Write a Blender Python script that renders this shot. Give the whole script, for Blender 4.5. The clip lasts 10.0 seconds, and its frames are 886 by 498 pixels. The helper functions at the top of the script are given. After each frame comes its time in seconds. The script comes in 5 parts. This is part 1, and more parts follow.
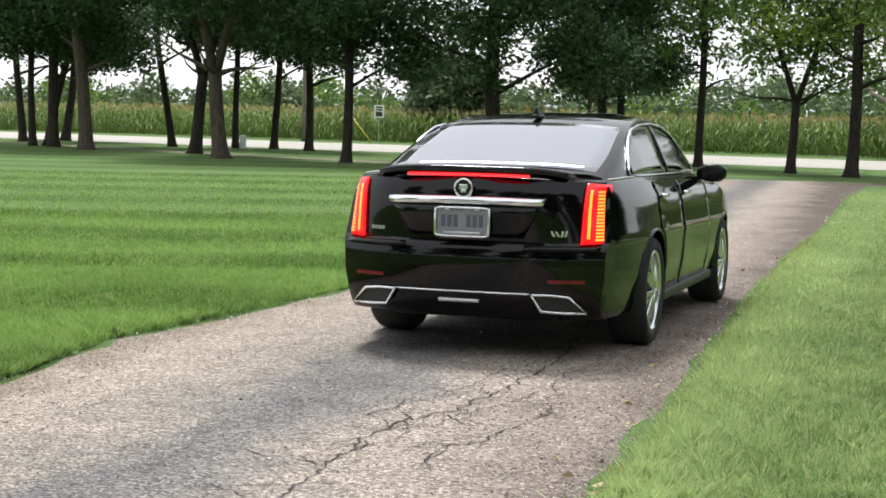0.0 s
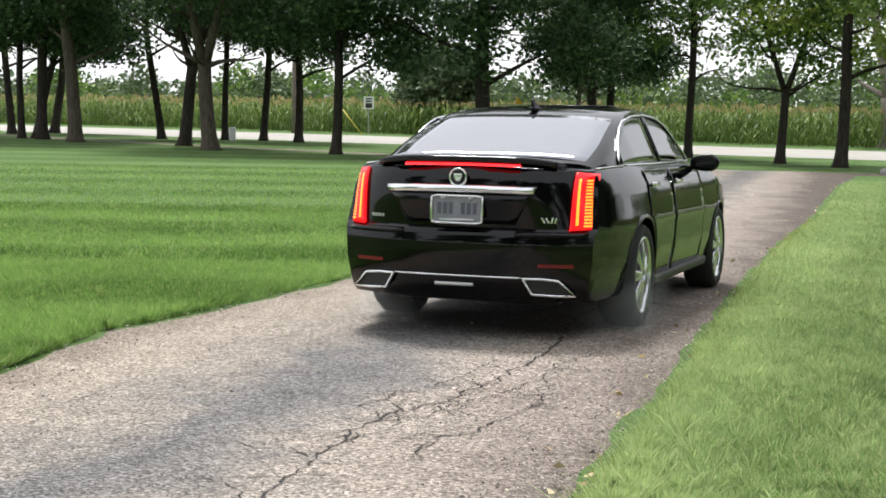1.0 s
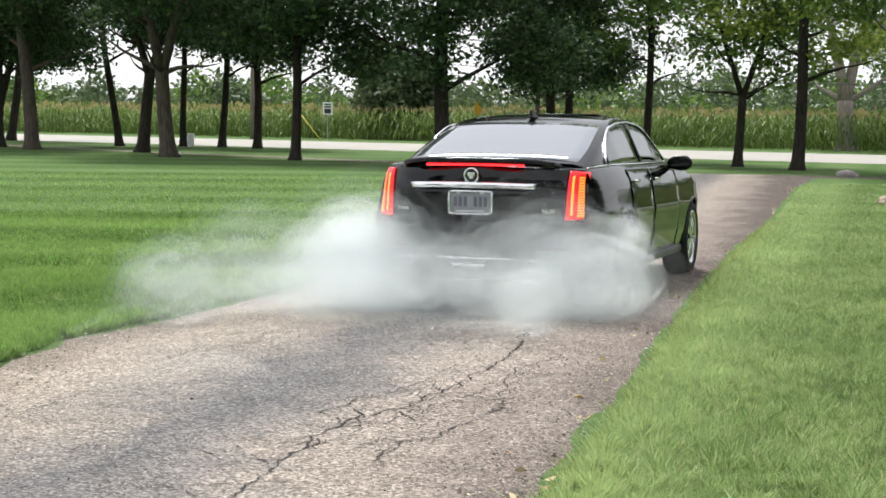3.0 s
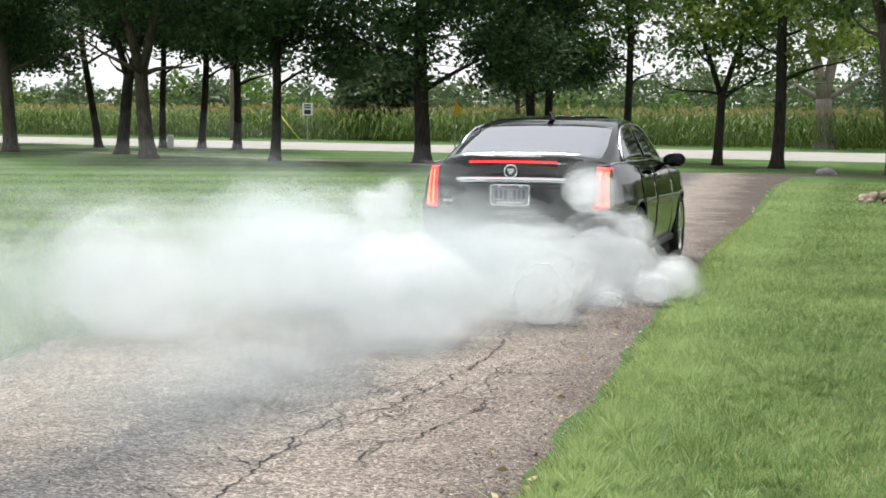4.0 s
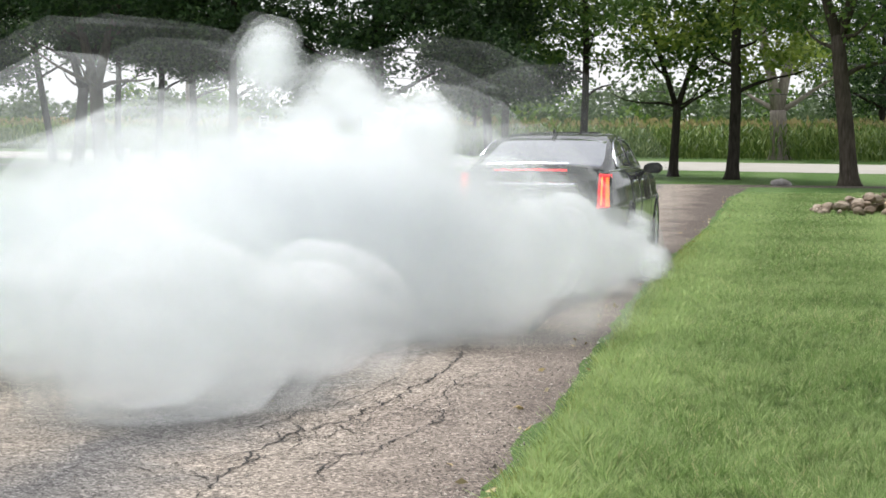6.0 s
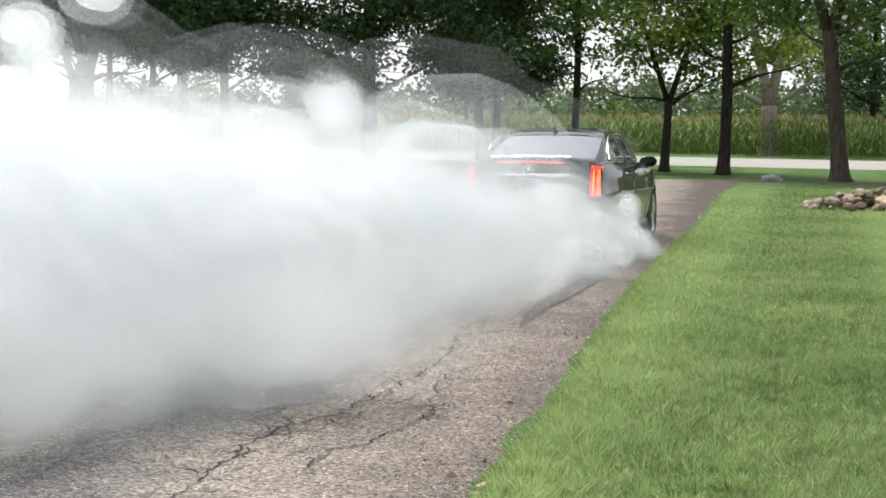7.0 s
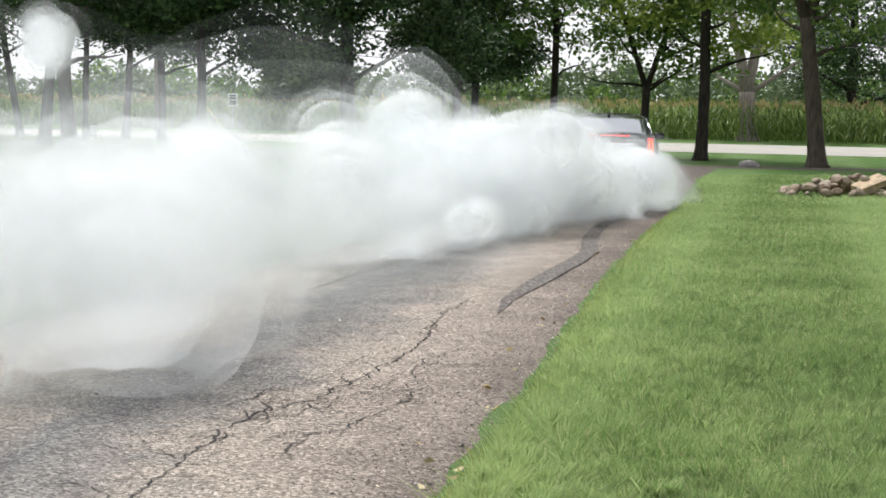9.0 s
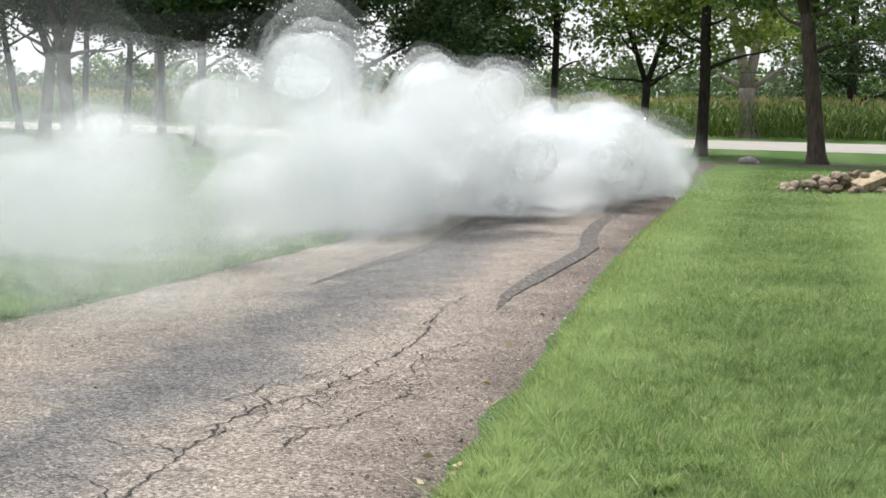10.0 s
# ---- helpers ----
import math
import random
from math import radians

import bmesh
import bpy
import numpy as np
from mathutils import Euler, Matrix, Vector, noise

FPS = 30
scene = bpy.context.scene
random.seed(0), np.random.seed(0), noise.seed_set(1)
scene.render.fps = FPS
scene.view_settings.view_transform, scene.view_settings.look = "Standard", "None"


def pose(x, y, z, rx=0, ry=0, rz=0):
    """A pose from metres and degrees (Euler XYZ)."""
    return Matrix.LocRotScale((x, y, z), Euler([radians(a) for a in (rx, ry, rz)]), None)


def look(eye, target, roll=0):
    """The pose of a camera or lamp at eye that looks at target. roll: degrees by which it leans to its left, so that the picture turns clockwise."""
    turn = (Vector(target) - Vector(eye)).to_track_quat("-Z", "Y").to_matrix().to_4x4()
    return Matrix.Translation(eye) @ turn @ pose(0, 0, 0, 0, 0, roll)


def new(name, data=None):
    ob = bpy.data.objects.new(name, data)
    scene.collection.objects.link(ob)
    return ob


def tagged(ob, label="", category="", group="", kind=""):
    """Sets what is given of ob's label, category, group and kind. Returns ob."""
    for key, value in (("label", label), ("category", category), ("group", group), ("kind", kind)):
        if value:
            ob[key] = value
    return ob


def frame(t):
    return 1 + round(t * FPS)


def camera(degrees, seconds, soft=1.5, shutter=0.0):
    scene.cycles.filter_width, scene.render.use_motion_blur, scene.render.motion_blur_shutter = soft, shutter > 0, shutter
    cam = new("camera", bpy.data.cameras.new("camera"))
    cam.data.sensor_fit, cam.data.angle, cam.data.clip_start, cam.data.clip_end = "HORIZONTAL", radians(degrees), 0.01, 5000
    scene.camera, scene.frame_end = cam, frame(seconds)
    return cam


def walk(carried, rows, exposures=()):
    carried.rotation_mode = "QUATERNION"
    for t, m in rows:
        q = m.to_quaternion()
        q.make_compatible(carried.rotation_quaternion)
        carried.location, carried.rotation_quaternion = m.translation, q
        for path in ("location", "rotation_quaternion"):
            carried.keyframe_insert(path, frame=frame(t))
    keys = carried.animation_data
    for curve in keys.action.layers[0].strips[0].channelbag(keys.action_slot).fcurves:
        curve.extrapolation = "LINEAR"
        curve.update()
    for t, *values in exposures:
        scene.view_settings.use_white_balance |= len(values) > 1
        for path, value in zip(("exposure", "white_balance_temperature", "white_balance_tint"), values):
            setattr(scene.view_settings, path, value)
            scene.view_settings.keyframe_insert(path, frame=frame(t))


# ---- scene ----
# The camera stands beside a driveway and turns slowly to the right after a car.
cam = camera(32.4, 10.0, soft=1.7)
EYE_Z = 1.282
CAMERA_TURNS = (
    (0.0, 85.878, -1.241, 0.089), (0.5, 85.701, -1.215, -0.035), (1.0, 85.560, -1.074, -0.291),
    (1.5, 85.571, -0.865, -0.694), (2.0, 85.613, -0.736, -1.167), (2.5, 85.754, -0.771, -1.507),
    (4.0, 85.788, -0.464, -2.566), (4.5, 85.847, -0.340, -3.037), (5.0, 86.063, -0.315, -3.548),
    (5.5, 86.297, -0.206, -3.963), (7.0, 86.044, -0.495, -4.503), (7.5, 85.899, -0.601, -4.704),
    (8.0, 85.755, -0.625, -4.937), (8.5, 85.591, -0.682, -5.236), (9.0, 85.492, -0.644, -5.324),
    (9.5, 85.381, -0.831, -5.265), (10.0, 85.315, -0.852, -5.324))
walk(cam, [(t, pose(0, 0, EYE_Z, rx, ry, rz)) for t, rx, ry, rz in CAMERA_TURNS],
     [(0.0, 1.23), (2.5, 1.23), (4.0, 1.06), (7.0, 1.02), (10.0, 1.0)])
scene.cycles.transparent_max_bounces = 200
scene.cycles.max_bounces, scene.cycles.diffuse_bounces = 7, 4

# ---- world: a bright overcast afternoon ----
world = bpy.data.worlds.new("overcast_sky")
scene.world = world
world.use_nodes = True
wn, wl = world.node_tree.nodes, world.node_tree.links
sky = wn.new("ShaderNodeTexSky")
sky.sky_type, sky.sun_disc = "NISHITA", False
sky.sun_elevation, sky.sun_rotation = radians(62), radians(-15)
sky.dust_density = 4.0
sky_dim = wn.new("ShaderNodeVectorMath")
sky_dim.operation = "SCALE"
sky_dim.inputs["Scale"].default_value = 0.1
cloud = wn.new("ShaderNodeMix")
cloud.data_type = "RGBA"
cloud.inputs[0].default_value = 0.82
cloud.inputs[7].default_value = (0.98, 1.0, 1.03, 1)
wl.new(sky.outputs[0], sky_dim.inputs[0])
wl.new(sky_dim.outputs[0], cloud.inputs[6])
wl.new(cloud.outputs[2], wn["Background"].inputs["Color"])
wn["Background"].inputs["Strength"].default_value = 0.60

sun_lamp = bpy.data.lights.new("sun", "SUN")
sun_lamp.energy, sun_lamp.angle, sun_lamp.color = 2.3, radians(15), (1.0, 0.985, 0.96)
sun = new("sun", sun_lamp)
sun.matrix_world = look((-4, 16, 29), (0, 0, 0))


# ---- materials ----
def rgb(c):
    return (*c, 1) if len(c) == 3 else c


class Mat:
    """A node material with a Principled shader and a few short ways to add nodes."""

    def __init__(self, name, color=(0.5, 0.5, 0.5), rough=0.6, metal=0.0, spec=0.5):
        self.m = bpy.data.materials.new(name)
        self.m.use_nodes = True
        self.n, self.l = self.m.node_tree.nodes, self.m.node_tree.links
        self.b = self.n["Principled BSDF"]
        self.set("Base Color", rgb(color))
        self.set("Roughness", rough)
        self.set("Metallic", metal)
        self.set("Specular IOR Level", spec)

    def set(self, key, value):
        if isinstance(value, bpy.types.NodeSocket):
            self.l.new(value, self.b.inputs[key])
        else:
            self.b.inputs[key].default_value = value

    def put(self, node, index, value):
        if isinstance(value, bpy.types.NodeSocket):
            self.l.new(value, node.inputs[index])
        elif value is not None:
            node.inputs[index].default_value = value

    def where(self, which="Object", scale=(1, 1, 1), turn=0.0):
        c, m = self.n.new("ShaderNodeTexCoord"), self.n.new("ShaderNodeMapping")
        self.l.new(c.outputs[which], m.inputs[0])
        m.inputs["Scale"].default_value = scale
        m.inputs["Rotation"].default_value = (0, 0, radians(turn))
        return m.outputs[0]

    def noise(self, scale, detail=3.0, rough=0.55, vec=None):
        t = self.n.new("ShaderNodeTexNoise")
        self.put(t, "Vector", vec if vec is not None else self.where())
        self.put(t, "Scale", scale), self.put(t, "Detail", detail), self.put(t, "Roughness", rough)
        return t.outputs["Fac"]

    def cells(self, scale, vec=None, out="Distance"):
        t = self.n.new("ShaderNodeTexVoronoi")
        self.put(t, "Vector", vec if vec is not None else self.where())
        self.put(t, "Scale", scale)
        return t.outputs[out]

    def waves(self, scale, vec=None, bend=0.0):
        t = self.n.new("ShaderNodeTexWave")
        self.put(t, "Vector", vec if vec is not None else self.where())
        self.put(t, "Scale", scale), self.put(t, "Distortion", bend)
        return t.outputs["Fac"]

    def ramp(self, fac, *stops):
        r = self.n.new("ShaderNodeValToRGB")
        e = r.color_ramp.elements
        while len(e) < len(stops):
            e.new(0.5)
        for k, (p, c) in zip(e, stops):
            k.position = p
            k.color = rgb(c) if isinstance(c, tuple) else (c, c, c, 1)
        self.put(r, 0, fac)
        return r.outputs[0]

    def mix(self, fac, a, b, mode="MIX"):
        x = self.n.new("ShaderNodeMix")
        x.data_type, x.blend_type = "RGBA", mode
        self.put(x, 0, fac)
        self.put(x, 6, rgb(a) if isinstance(a, tuple) else a)
        self.put(x, 7, rgb(b) if isinstance(b, tuple) else b)
        return x.outputs[2]

    def calc(self, op, a, b=None):
        x = self.n.new("ShaderNodeMath")
        x.operation = op
        self.put(x, 0, a), self.put(x, 1, b)
        return x.outputs[0]

    def bump(self, height, strength=0.4, depth=0.01):
        x = self.n.new("ShaderNodeBump")
        self.put(x, "Height", height), self.put(x, "Strength", strength), self.put(x, "Distance", depth)
        self.set("Normal", x.outputs[0])

    def island(self):
        return self.n.new("ShaderNodeNewGeometry").outputs["Random Per Island"]

    def chance(self):
        return self.n.new("ShaderNodeObjectInfo").outputs["Random"]


def mown(k, base, light, v):
    """Mowing stripes: across on the wide lawn, along the driveway on the narrow one."""
    side = k.n.new("ShaderNodeSeparateXYZ")
    k.l.new(v, side.inputs[0])
    edge = k.calc("SUBTRACT", side.outputs[0], k.calc("MULTIPLY", side.outputs[1], 0.3))
    is_right = k.calc("GREATER_THAN", edge, -1.4)
    across = k.waves(0.082, k.where(turn=85), 0.9)
    along = k.waves(0.105, k.where(turn=18), 0.6)
    stripe = k.mix(is_right, across, along)
    worn = k.calc("MULTIPLY", k.ramp(stripe, (0.25, 0.0), (0.75, 0.38)), k.ramp(k.noise(0.25, 3, 0.5, v), (0.3, 0.5), (0.6, 1.0)))
    return k.mix(worn, base, light)


def lawn_material():
    k = Mat("mown_lawn", rough=0.9, spec=0.1)
    v = k.where()
    fine = k.noise(55, 4, 0.7, v)
    mid = k.noise(2.2, 4, 0.6, v)
    big = k.noise(0.32, 3, 0.5, v)
    base = k.ramp(fine, (0.3, (0.026, 0.060, 0.014)), (0.5, (0.062, 0.122, 0.030)), (0.72, (0.115, 0.185, 0.058)))
    base = k.mix(k.ramp(mid, (0.4, 0.0), (0.7, 0.45)), base, (0.095, 0.155, 0.032))
    base = k.mix(k.ramp(big, (0.4, 0.0), (0.65, 0.35)), base, (0.048, 0.115, 0.020))
    k.set("Base Color", mown(k, base, (0.160, 0.230, 0.095), v))
    k.bump(k.noise(90, 3, 0.7, v), 0.7, 0.03)
    return k.m


def grass_material(name, low, mid, high, dry):
    k = Mat(name, rough=0.6, spec=0.2)
    v = k.where()
    c = k.ramp(k.island(), (0.0, low), (0.45, mid), (0.86, high), (0.97, dry))
    c = k.mix(k.ramp(k.noise(1.1, 3, 0.55, v), (0.38, 0.0), (0.66, 0.6)), c, high)
    c = k.mix(k.ramp(k.noise(0.45, 2, 0.55, v), (0.42, 0.0), (0.62, 0.5)), c, low)
    c = k.mix(k.ramp(k.noise(8, 4, 0.7, v), (0.36, 0.6), (0.52, 0.0)), c, tuple(x * 0.5 for x in low))
    c = k.mix(k.ramp(k.noise(17, 2, 0.5, v), (0.54, 0.0), (0.70, 0.6)), c, tuple(min(1.0, x * 1.3) for x in high))
    c = mown(k, c, tuple(min(1.0, x * 1.35) for x in high), v)
    k.set("Base Color", c)
    thin = k.n.new("ShaderNodeBsdfTranslucent")
    k.l.new(c, thin.inputs[0])
    both = k.n.new("ShaderNodeMixShader")
    both.inputs[0].default_value = 0.42
    k.l.new(k.b.outputs[0], both.inputs[1])
    k.l.new(thin.outputs[0], both.inputs[2])
    k.l.new(both.outputs[0], k.n["Material Output"].inputs[0])
    return k.m


def asphalt_material():
    k = Mat("old_asphalt", rough=0.95, spec=0.08)
    v = k.where()
    grit = k.cells(95, v, "Color")
    sep = k.n.new("ShaderNodeSeparateColor")
    k.l.new(grit, sep.inputs[0])
    fine = k.noise(170, 3, 0.7, v)
    # tone across the driveway: pale worn sides, a smoother grey middle, brown grit at the near-side edge
    xyz = k.n.new("ShaderNodeSeparateXYZ")
    k.l.new(v, xyz.inputs[0])
    u = k.calc("SUBTRACT", xyz.outputs[0], k.calc("MULTIPLY", xyz.outputs[1], 0.27))
    u = k.calc("ADD", u, k.calc("MULTIPLY", k.calc("SUBTRACT", k.noise(1.1, 5, 0.65, v), 0.5), 1.7))
    u = k.calc("DIVIDE", k.calc("ADD", u, 4.6), 4.0)
    tone = k.ramp(u, (0.06, (0.23, 0.195, 0.16)), (0.20, (0.325, 0.28, 0.235)), (0.36, (0.255, 0.228, 0.20)), (0.46, (0.150, 0.145, 0.144)),
                  (0.58, (0.200, 0.186, 0.174)), (0.68, (0.315, 0.274, 0.236)), (0.80, (0.265, 0.226, 0.196)), (0.90, (0.185, 0.155, 0.136)), (0.98, (0.12, 0.10, 0.088)))
    light = k.ramp(sep.outputs[0], (0.0, 0.30), (0.5, 0.80), (0.85, 1.15), (1.0, 1.75))
    c = k.mix(1.0, tone, light, "MULTIPLY")
    c = k.mix(0.55, c, k.mix(1.0, c, k.ramp(fine, (0.3, 0.35), (0.7, 1.7)), "MULTIPLY"))
    blot = k.ramp(k.noise(3.4, 5, 0.6, v), (0.52, 0.0), (0.70, 0.5))
    c = k.mix(blot, c, k.mix(1.0, c, (0.55, 0.55, 0.56), "MULTIPLY"))
    k.set("Base Color", c)
    k.bump(k.mix(0.5, sep.outputs[0], fine), 0.45, 0.005)
    return k.m


def rubber_material():
    k = Mat("fresh_rubber_mark", rough=0.95, spec=0.05)
    streak = k.noise(5.0, 5, 0.7, k.where(scale=(7, 1.2, 1), turn=20))
    speck = k.noise(120, 3, 0.7)
    c = k.ramp(streak, (0.30, (0.060, 0.056, 0.054)), (0.50, (0.115, 0.106, 0.100)), (0.66, (0.21, 0.19, 0.172)))
    k.set("Base Color", k.mix(k.ramp(speck, (0.5, 0.0), (0.75, 0.6)), c, (0.17, 0.155, 0.145)))
    k.bump(speck, 0.4, 0.004)
    return k.m


def plain(name, color, rough=0.6, metal=0.0, spec=0.5, grain=0.0, scale=20.0):
    k = Mat(name, color, rough, metal, spec)
    if grain:
        n = k.noise(scale, 4, 0.6)
        dark = tuple(c * (1 - grain) for c in color)
        light = tuple(min(1, c * (1 + grain)) for c in color)
        k.set("Base Color", k.ramp(n, (0.3, dark), (0.7, light)))
        k.bump(n, 0.3, 0.01)
    return k.m


def bark_material(name, dark, light):
    k = Mat(name, rough=0.95, spec=0.1)
    v = k.where(scale=(1, 1, 0.16))
    r = k.noise(16, 4, 0.65, v)
    k.set("Base Color", k.mix(k.ramp(k.noise(1.3, 3), (0.4, 0.0), (0.7, 0.4)), k.ramp(r, (0.3, dark), (0.7, light)), dark))
    k.bump(r, 0.8, 0.03)
    return k.m


def leaf_material(name, dark, mid, light):
    k = Mat(name, rough=0.55, spec=0.3)
    c = k.ramp(k.island(), (0.0, dark), (0.55, mid), (1.0, light))
    c = k.mix(k.ramp(k.noise(0.7, 2), (0.4, 0.0), (0.65, 0.55)), c, dark)
    k.set("Base Color", c)
    thin = k.n.new("ShaderNodeBsdfTranslucent")
    k.l.new(c, thin.inputs[0])
    both = k.n.new("ShaderNodeMixShader")
    both.inputs[0].default_value = 0.3
    k.l.new(k.b.outputs[0], both.inputs[1])
    k.l.new(thin.outputs[0], both.inputs[2])
    k.l.new(both.outputs[0], k.n["Material Output"].inputs[0])
    return k.m


LAWN = lawn_material()
BLADE = grass_material("grass_blades", (0.12, 0.215, 0.060), (0.25, 0.375, 0.125), (0.42, 0.52, 0.24), (0.60, 0.54, 0.31))
BLADE_DEEP = grass_material("deep_green_blades", (0.065, 0.150, 0.025), (0.140, 0.280, 0.052), (0.27, 0.41, 0.12), (0.45, 0.42, 0.19))
ROUGH_BLADE = grass_material("rough_grass_blades", (0.13, 0.20, 0.04), (0.22, 0.30, 0.07), (0.36, 0.40, 0.15), (0.52, 0.44, 0.22))
ASPHALT = asphalt_material()
CRACK = plain("tar_dark_crack", (0.022, 0.020, 0.019), 0.95, grain=0.3, scale=60)
RUBBER_MARK = rubber_material()
GRIT = plain("driveway_grit", (0.30, 0.27, 0.235), 0.9, grain=0.5, scale=9)
FAR_ROAD = plain("pale_concrete_road", (0.29, 0.275, 0.245), 0.85, grain=0.12, scale=0.6)
BARK = bark_material("dark_bark", (0.018, 0.015, 0.013), (0.06, 0.052, 0.044))
BARK_BROWN = bark_material("brown_bark", (0.045, 0.037, 0.030), (0.13, 0.11, 0.09))
BARK_PALE = bark_material("pale_bark", (0.17, 0.145, 0.125), (0.36, 0.32, 0.28))
LEAF_DARK = leaf_material("dark_leaves", (0.016, 0.038, 0.015), (0.040, 0.086, 0.028), (0.105, 0.175, 0.060))
LEAF_MID = leaf_material("green_leaves", (0.050, 0.105, 0.024), (0.130, 0.225, 0.048), (0.25, 0.35, 0.085))
LEAF_LIGHT = leaf_material("yellow_green_leaves", (0.11, 0.18, 0.028), (0.26, 0.34, 0.055), (0.42, 0.48, 0.11))
# distance haze is mixed into these paler, greyer leaf colours
LEAF_FAR = leaf_material("haze_tinted_leaves", (0.055, 0.090, 0.040), (0.105, 0.150, 0.070), (0.170, 0.215, 0.110))
CORN = leaf_material("corn_leaves", (0.060, 0.110, 0.022), (0.155, 0.235, 0.052), (0.29, 0.36, 0.105))
TASSEL = leaf_material("corn_tassels", (0.24, 0.20, 0.085), (0.36, 0.30, 0.14), (0.46, 0.40, 0.21))


# ---- mesh helpers ----
def mesh_of(name, verts, faces, mats, smooth=False, indices=None):
    me = bpy.data.meshes.new(name)
    me.from_pydata([tuple(v) for v in verts], [], [tuple(f) for f in faces])
    for m in mats if isinstance(mats, (list, tuple)) else [mats]:
        me.materials.append(m)
    if indices is not None:
        me.polygons.foreach_set("material_index", indices)
    if smooth:
        me.polygons.foreach_set("use_smooth", [True] * len(me.polygons))
    me.update()
    return me


def tri_soup(name, verts, mats, per=3, indices=None):
    """A mesh of loose triangles or quads from an array of corner points, per corners a face."""
    verts = np.asarray(verts, dtype=np.float32).reshape(-1, 3)
    n = len(verts) // per
    me = bpy.data.meshes.new(name)
    me.vertices.add(len(verts))
    me.vertices.foreach_set("co", verts.ravel())
    me.loops.add(len(verts))
    me.loops.foreach_set("vertex_index", np.arange(len(verts), dtype=np.int32))
    me.polygons.add(n)
    me.polygons.foreach_set("loop_start", np.arange(0, len(verts), per, dtype=np.int32))
    for m in mats if isinstance(mats, (list, tuple)) else [mats]:
        me.materials.append(m)
    if indices is not None:
        me.polygons.foreach_set("material_index", np.asarray(indices, dtype=np.int32))
    me.update(calc_edges=True)
    return me


def part(name, bm, material, parent, label="", smooth=False):
    """Links a bmesh (or a mesh) as one mesh object under a thing or a part."""
    if isinstance(bm, bmesh.types.BMesh):
        me = bpy.data.meshes.new(name)
        bm.normal_update()
        bm.to_mesh(me)
        bm.free()
        me.materials.append(material)
        if smooth:
            me.polygons.foreach_set("use_smooth", [True] * len(me.polygons))
    else:
        me = bm
    ob = new(name, me)
    ob.parent = parent
    return tagged(ob, label=label)


def box_bm(bm, sx, sy, sz, m=None, bevel=0.0):
    r = bmesh.ops.create_cube(bm, size=1, matrix=(m or Matrix()) @ Matrix.Diagonal((sx, sy, sz, 1)))
    if bevel:
        es = list({e for v in r["verts"] for e in v.link_edges})
        bmesh.ops.bevel(bm, geom=es, offset=bevel, segments=2, profile=0.5, affect="EDGES")
    return bm


def tube(points, radii, sides=8, cap=True):
    """Verts and faces of a tapering tube along points."""
    vs, fs = [], []
    pts = [Vector(p) for p in points]
    for i, p in enumerate(pts):
        d = (pts[min(i + 1, len(pts) - 1)] - pts[max(i - 1, 0)]).normalized()
        a = d.orthogonal().normalized()
        if i:
            a = (prev - d * prev.dot(d)).normalized()
        prev = a
        b = d.cross(a)
        for k in range(sides):
            w = 2 * math.pi * k / sides
            vs.append(p + (a * math.cos(w) + b * math.sin(w)) * radii[i])
    for i in range(len(pts) - 1):
        for k in range(sides):
            j = (k + 1) % sides
            fs.append((i * sides + k, i * sides + j, (i + 1) * sides + j, (i + 1) * sides + k))
    if cap:
        fs.append(tuple(range(sides))[::-1])
        fs.append(tuple((len(pts) - 1) * sides + k for k in range(sides)))
    return vs, fs


def rise(y):
    """Height of the ground: level by the driveway, rising gently towards the far road."""
    return 0.0 if y < 18 else 0.0135 * (min(y, 110.0) - 18)


# ---- ground ----
def strip(name, left, right, material, lift, step=1.0, rag=0.0, seed=1):
    """A band of ground between two lines of (x, y) with ragged edges."""
    rnd = random.Random(seed)

    def dense(line):
        out = []
        for (x0, y0), (x1, y1) in zip(line, line[1:]):
            n = max(1, int(math.hypot(x1 - x0, y1 - y0) / step))
            out += [(x0 + (x1 - x0) * i / n, y0 + (y1 - y0) * i / n) for i in range(n)]
        return out + [line[-1]]

    def even(line, n):
        d = dense(line)
        return [d[round(i * (len(d) - 1) / (n - 1))] for i in range(n)]

    n = max(len(dense(left)), len(dense(right)))
    a, b = even(left, n), even(right, n)
    vs, fs, cols = [], [], 7
    for i in range(n):
        ja = rag * (noise.noise((a[i][0] * 1.7, a[i][1] * 1.7, seed)) + 0.5 * rnd.uniform(-1, 1))
        jb = rag * (noise.noise((b[i][0] * 1.7, b[i][1] * 1.7, seed + 9)) + 0.5 * rnd.uniform(-1, 1))
        for j in range(cols):
            f = j / (cols - 1)
            x, y = a[i][0] + (b[i][0] - a[i][0]) * f, a[i][1] + (b[i][1] - a[i][1]) * f
            x += ja * (1 - f) + jb * f
            vs.append((x, y, rise(y) + lift - (0.02 if j in (0, cols - 1) else 0)))
    for i in range(n - 1):
        for j in range(cols - 1):
            k = i * cols + j
            fs.append((k, k + 1, k + cols + 1, k + cols))
    return tagged(new(name, mesh_of(name, vs, fs, material, True)), kind="structure")


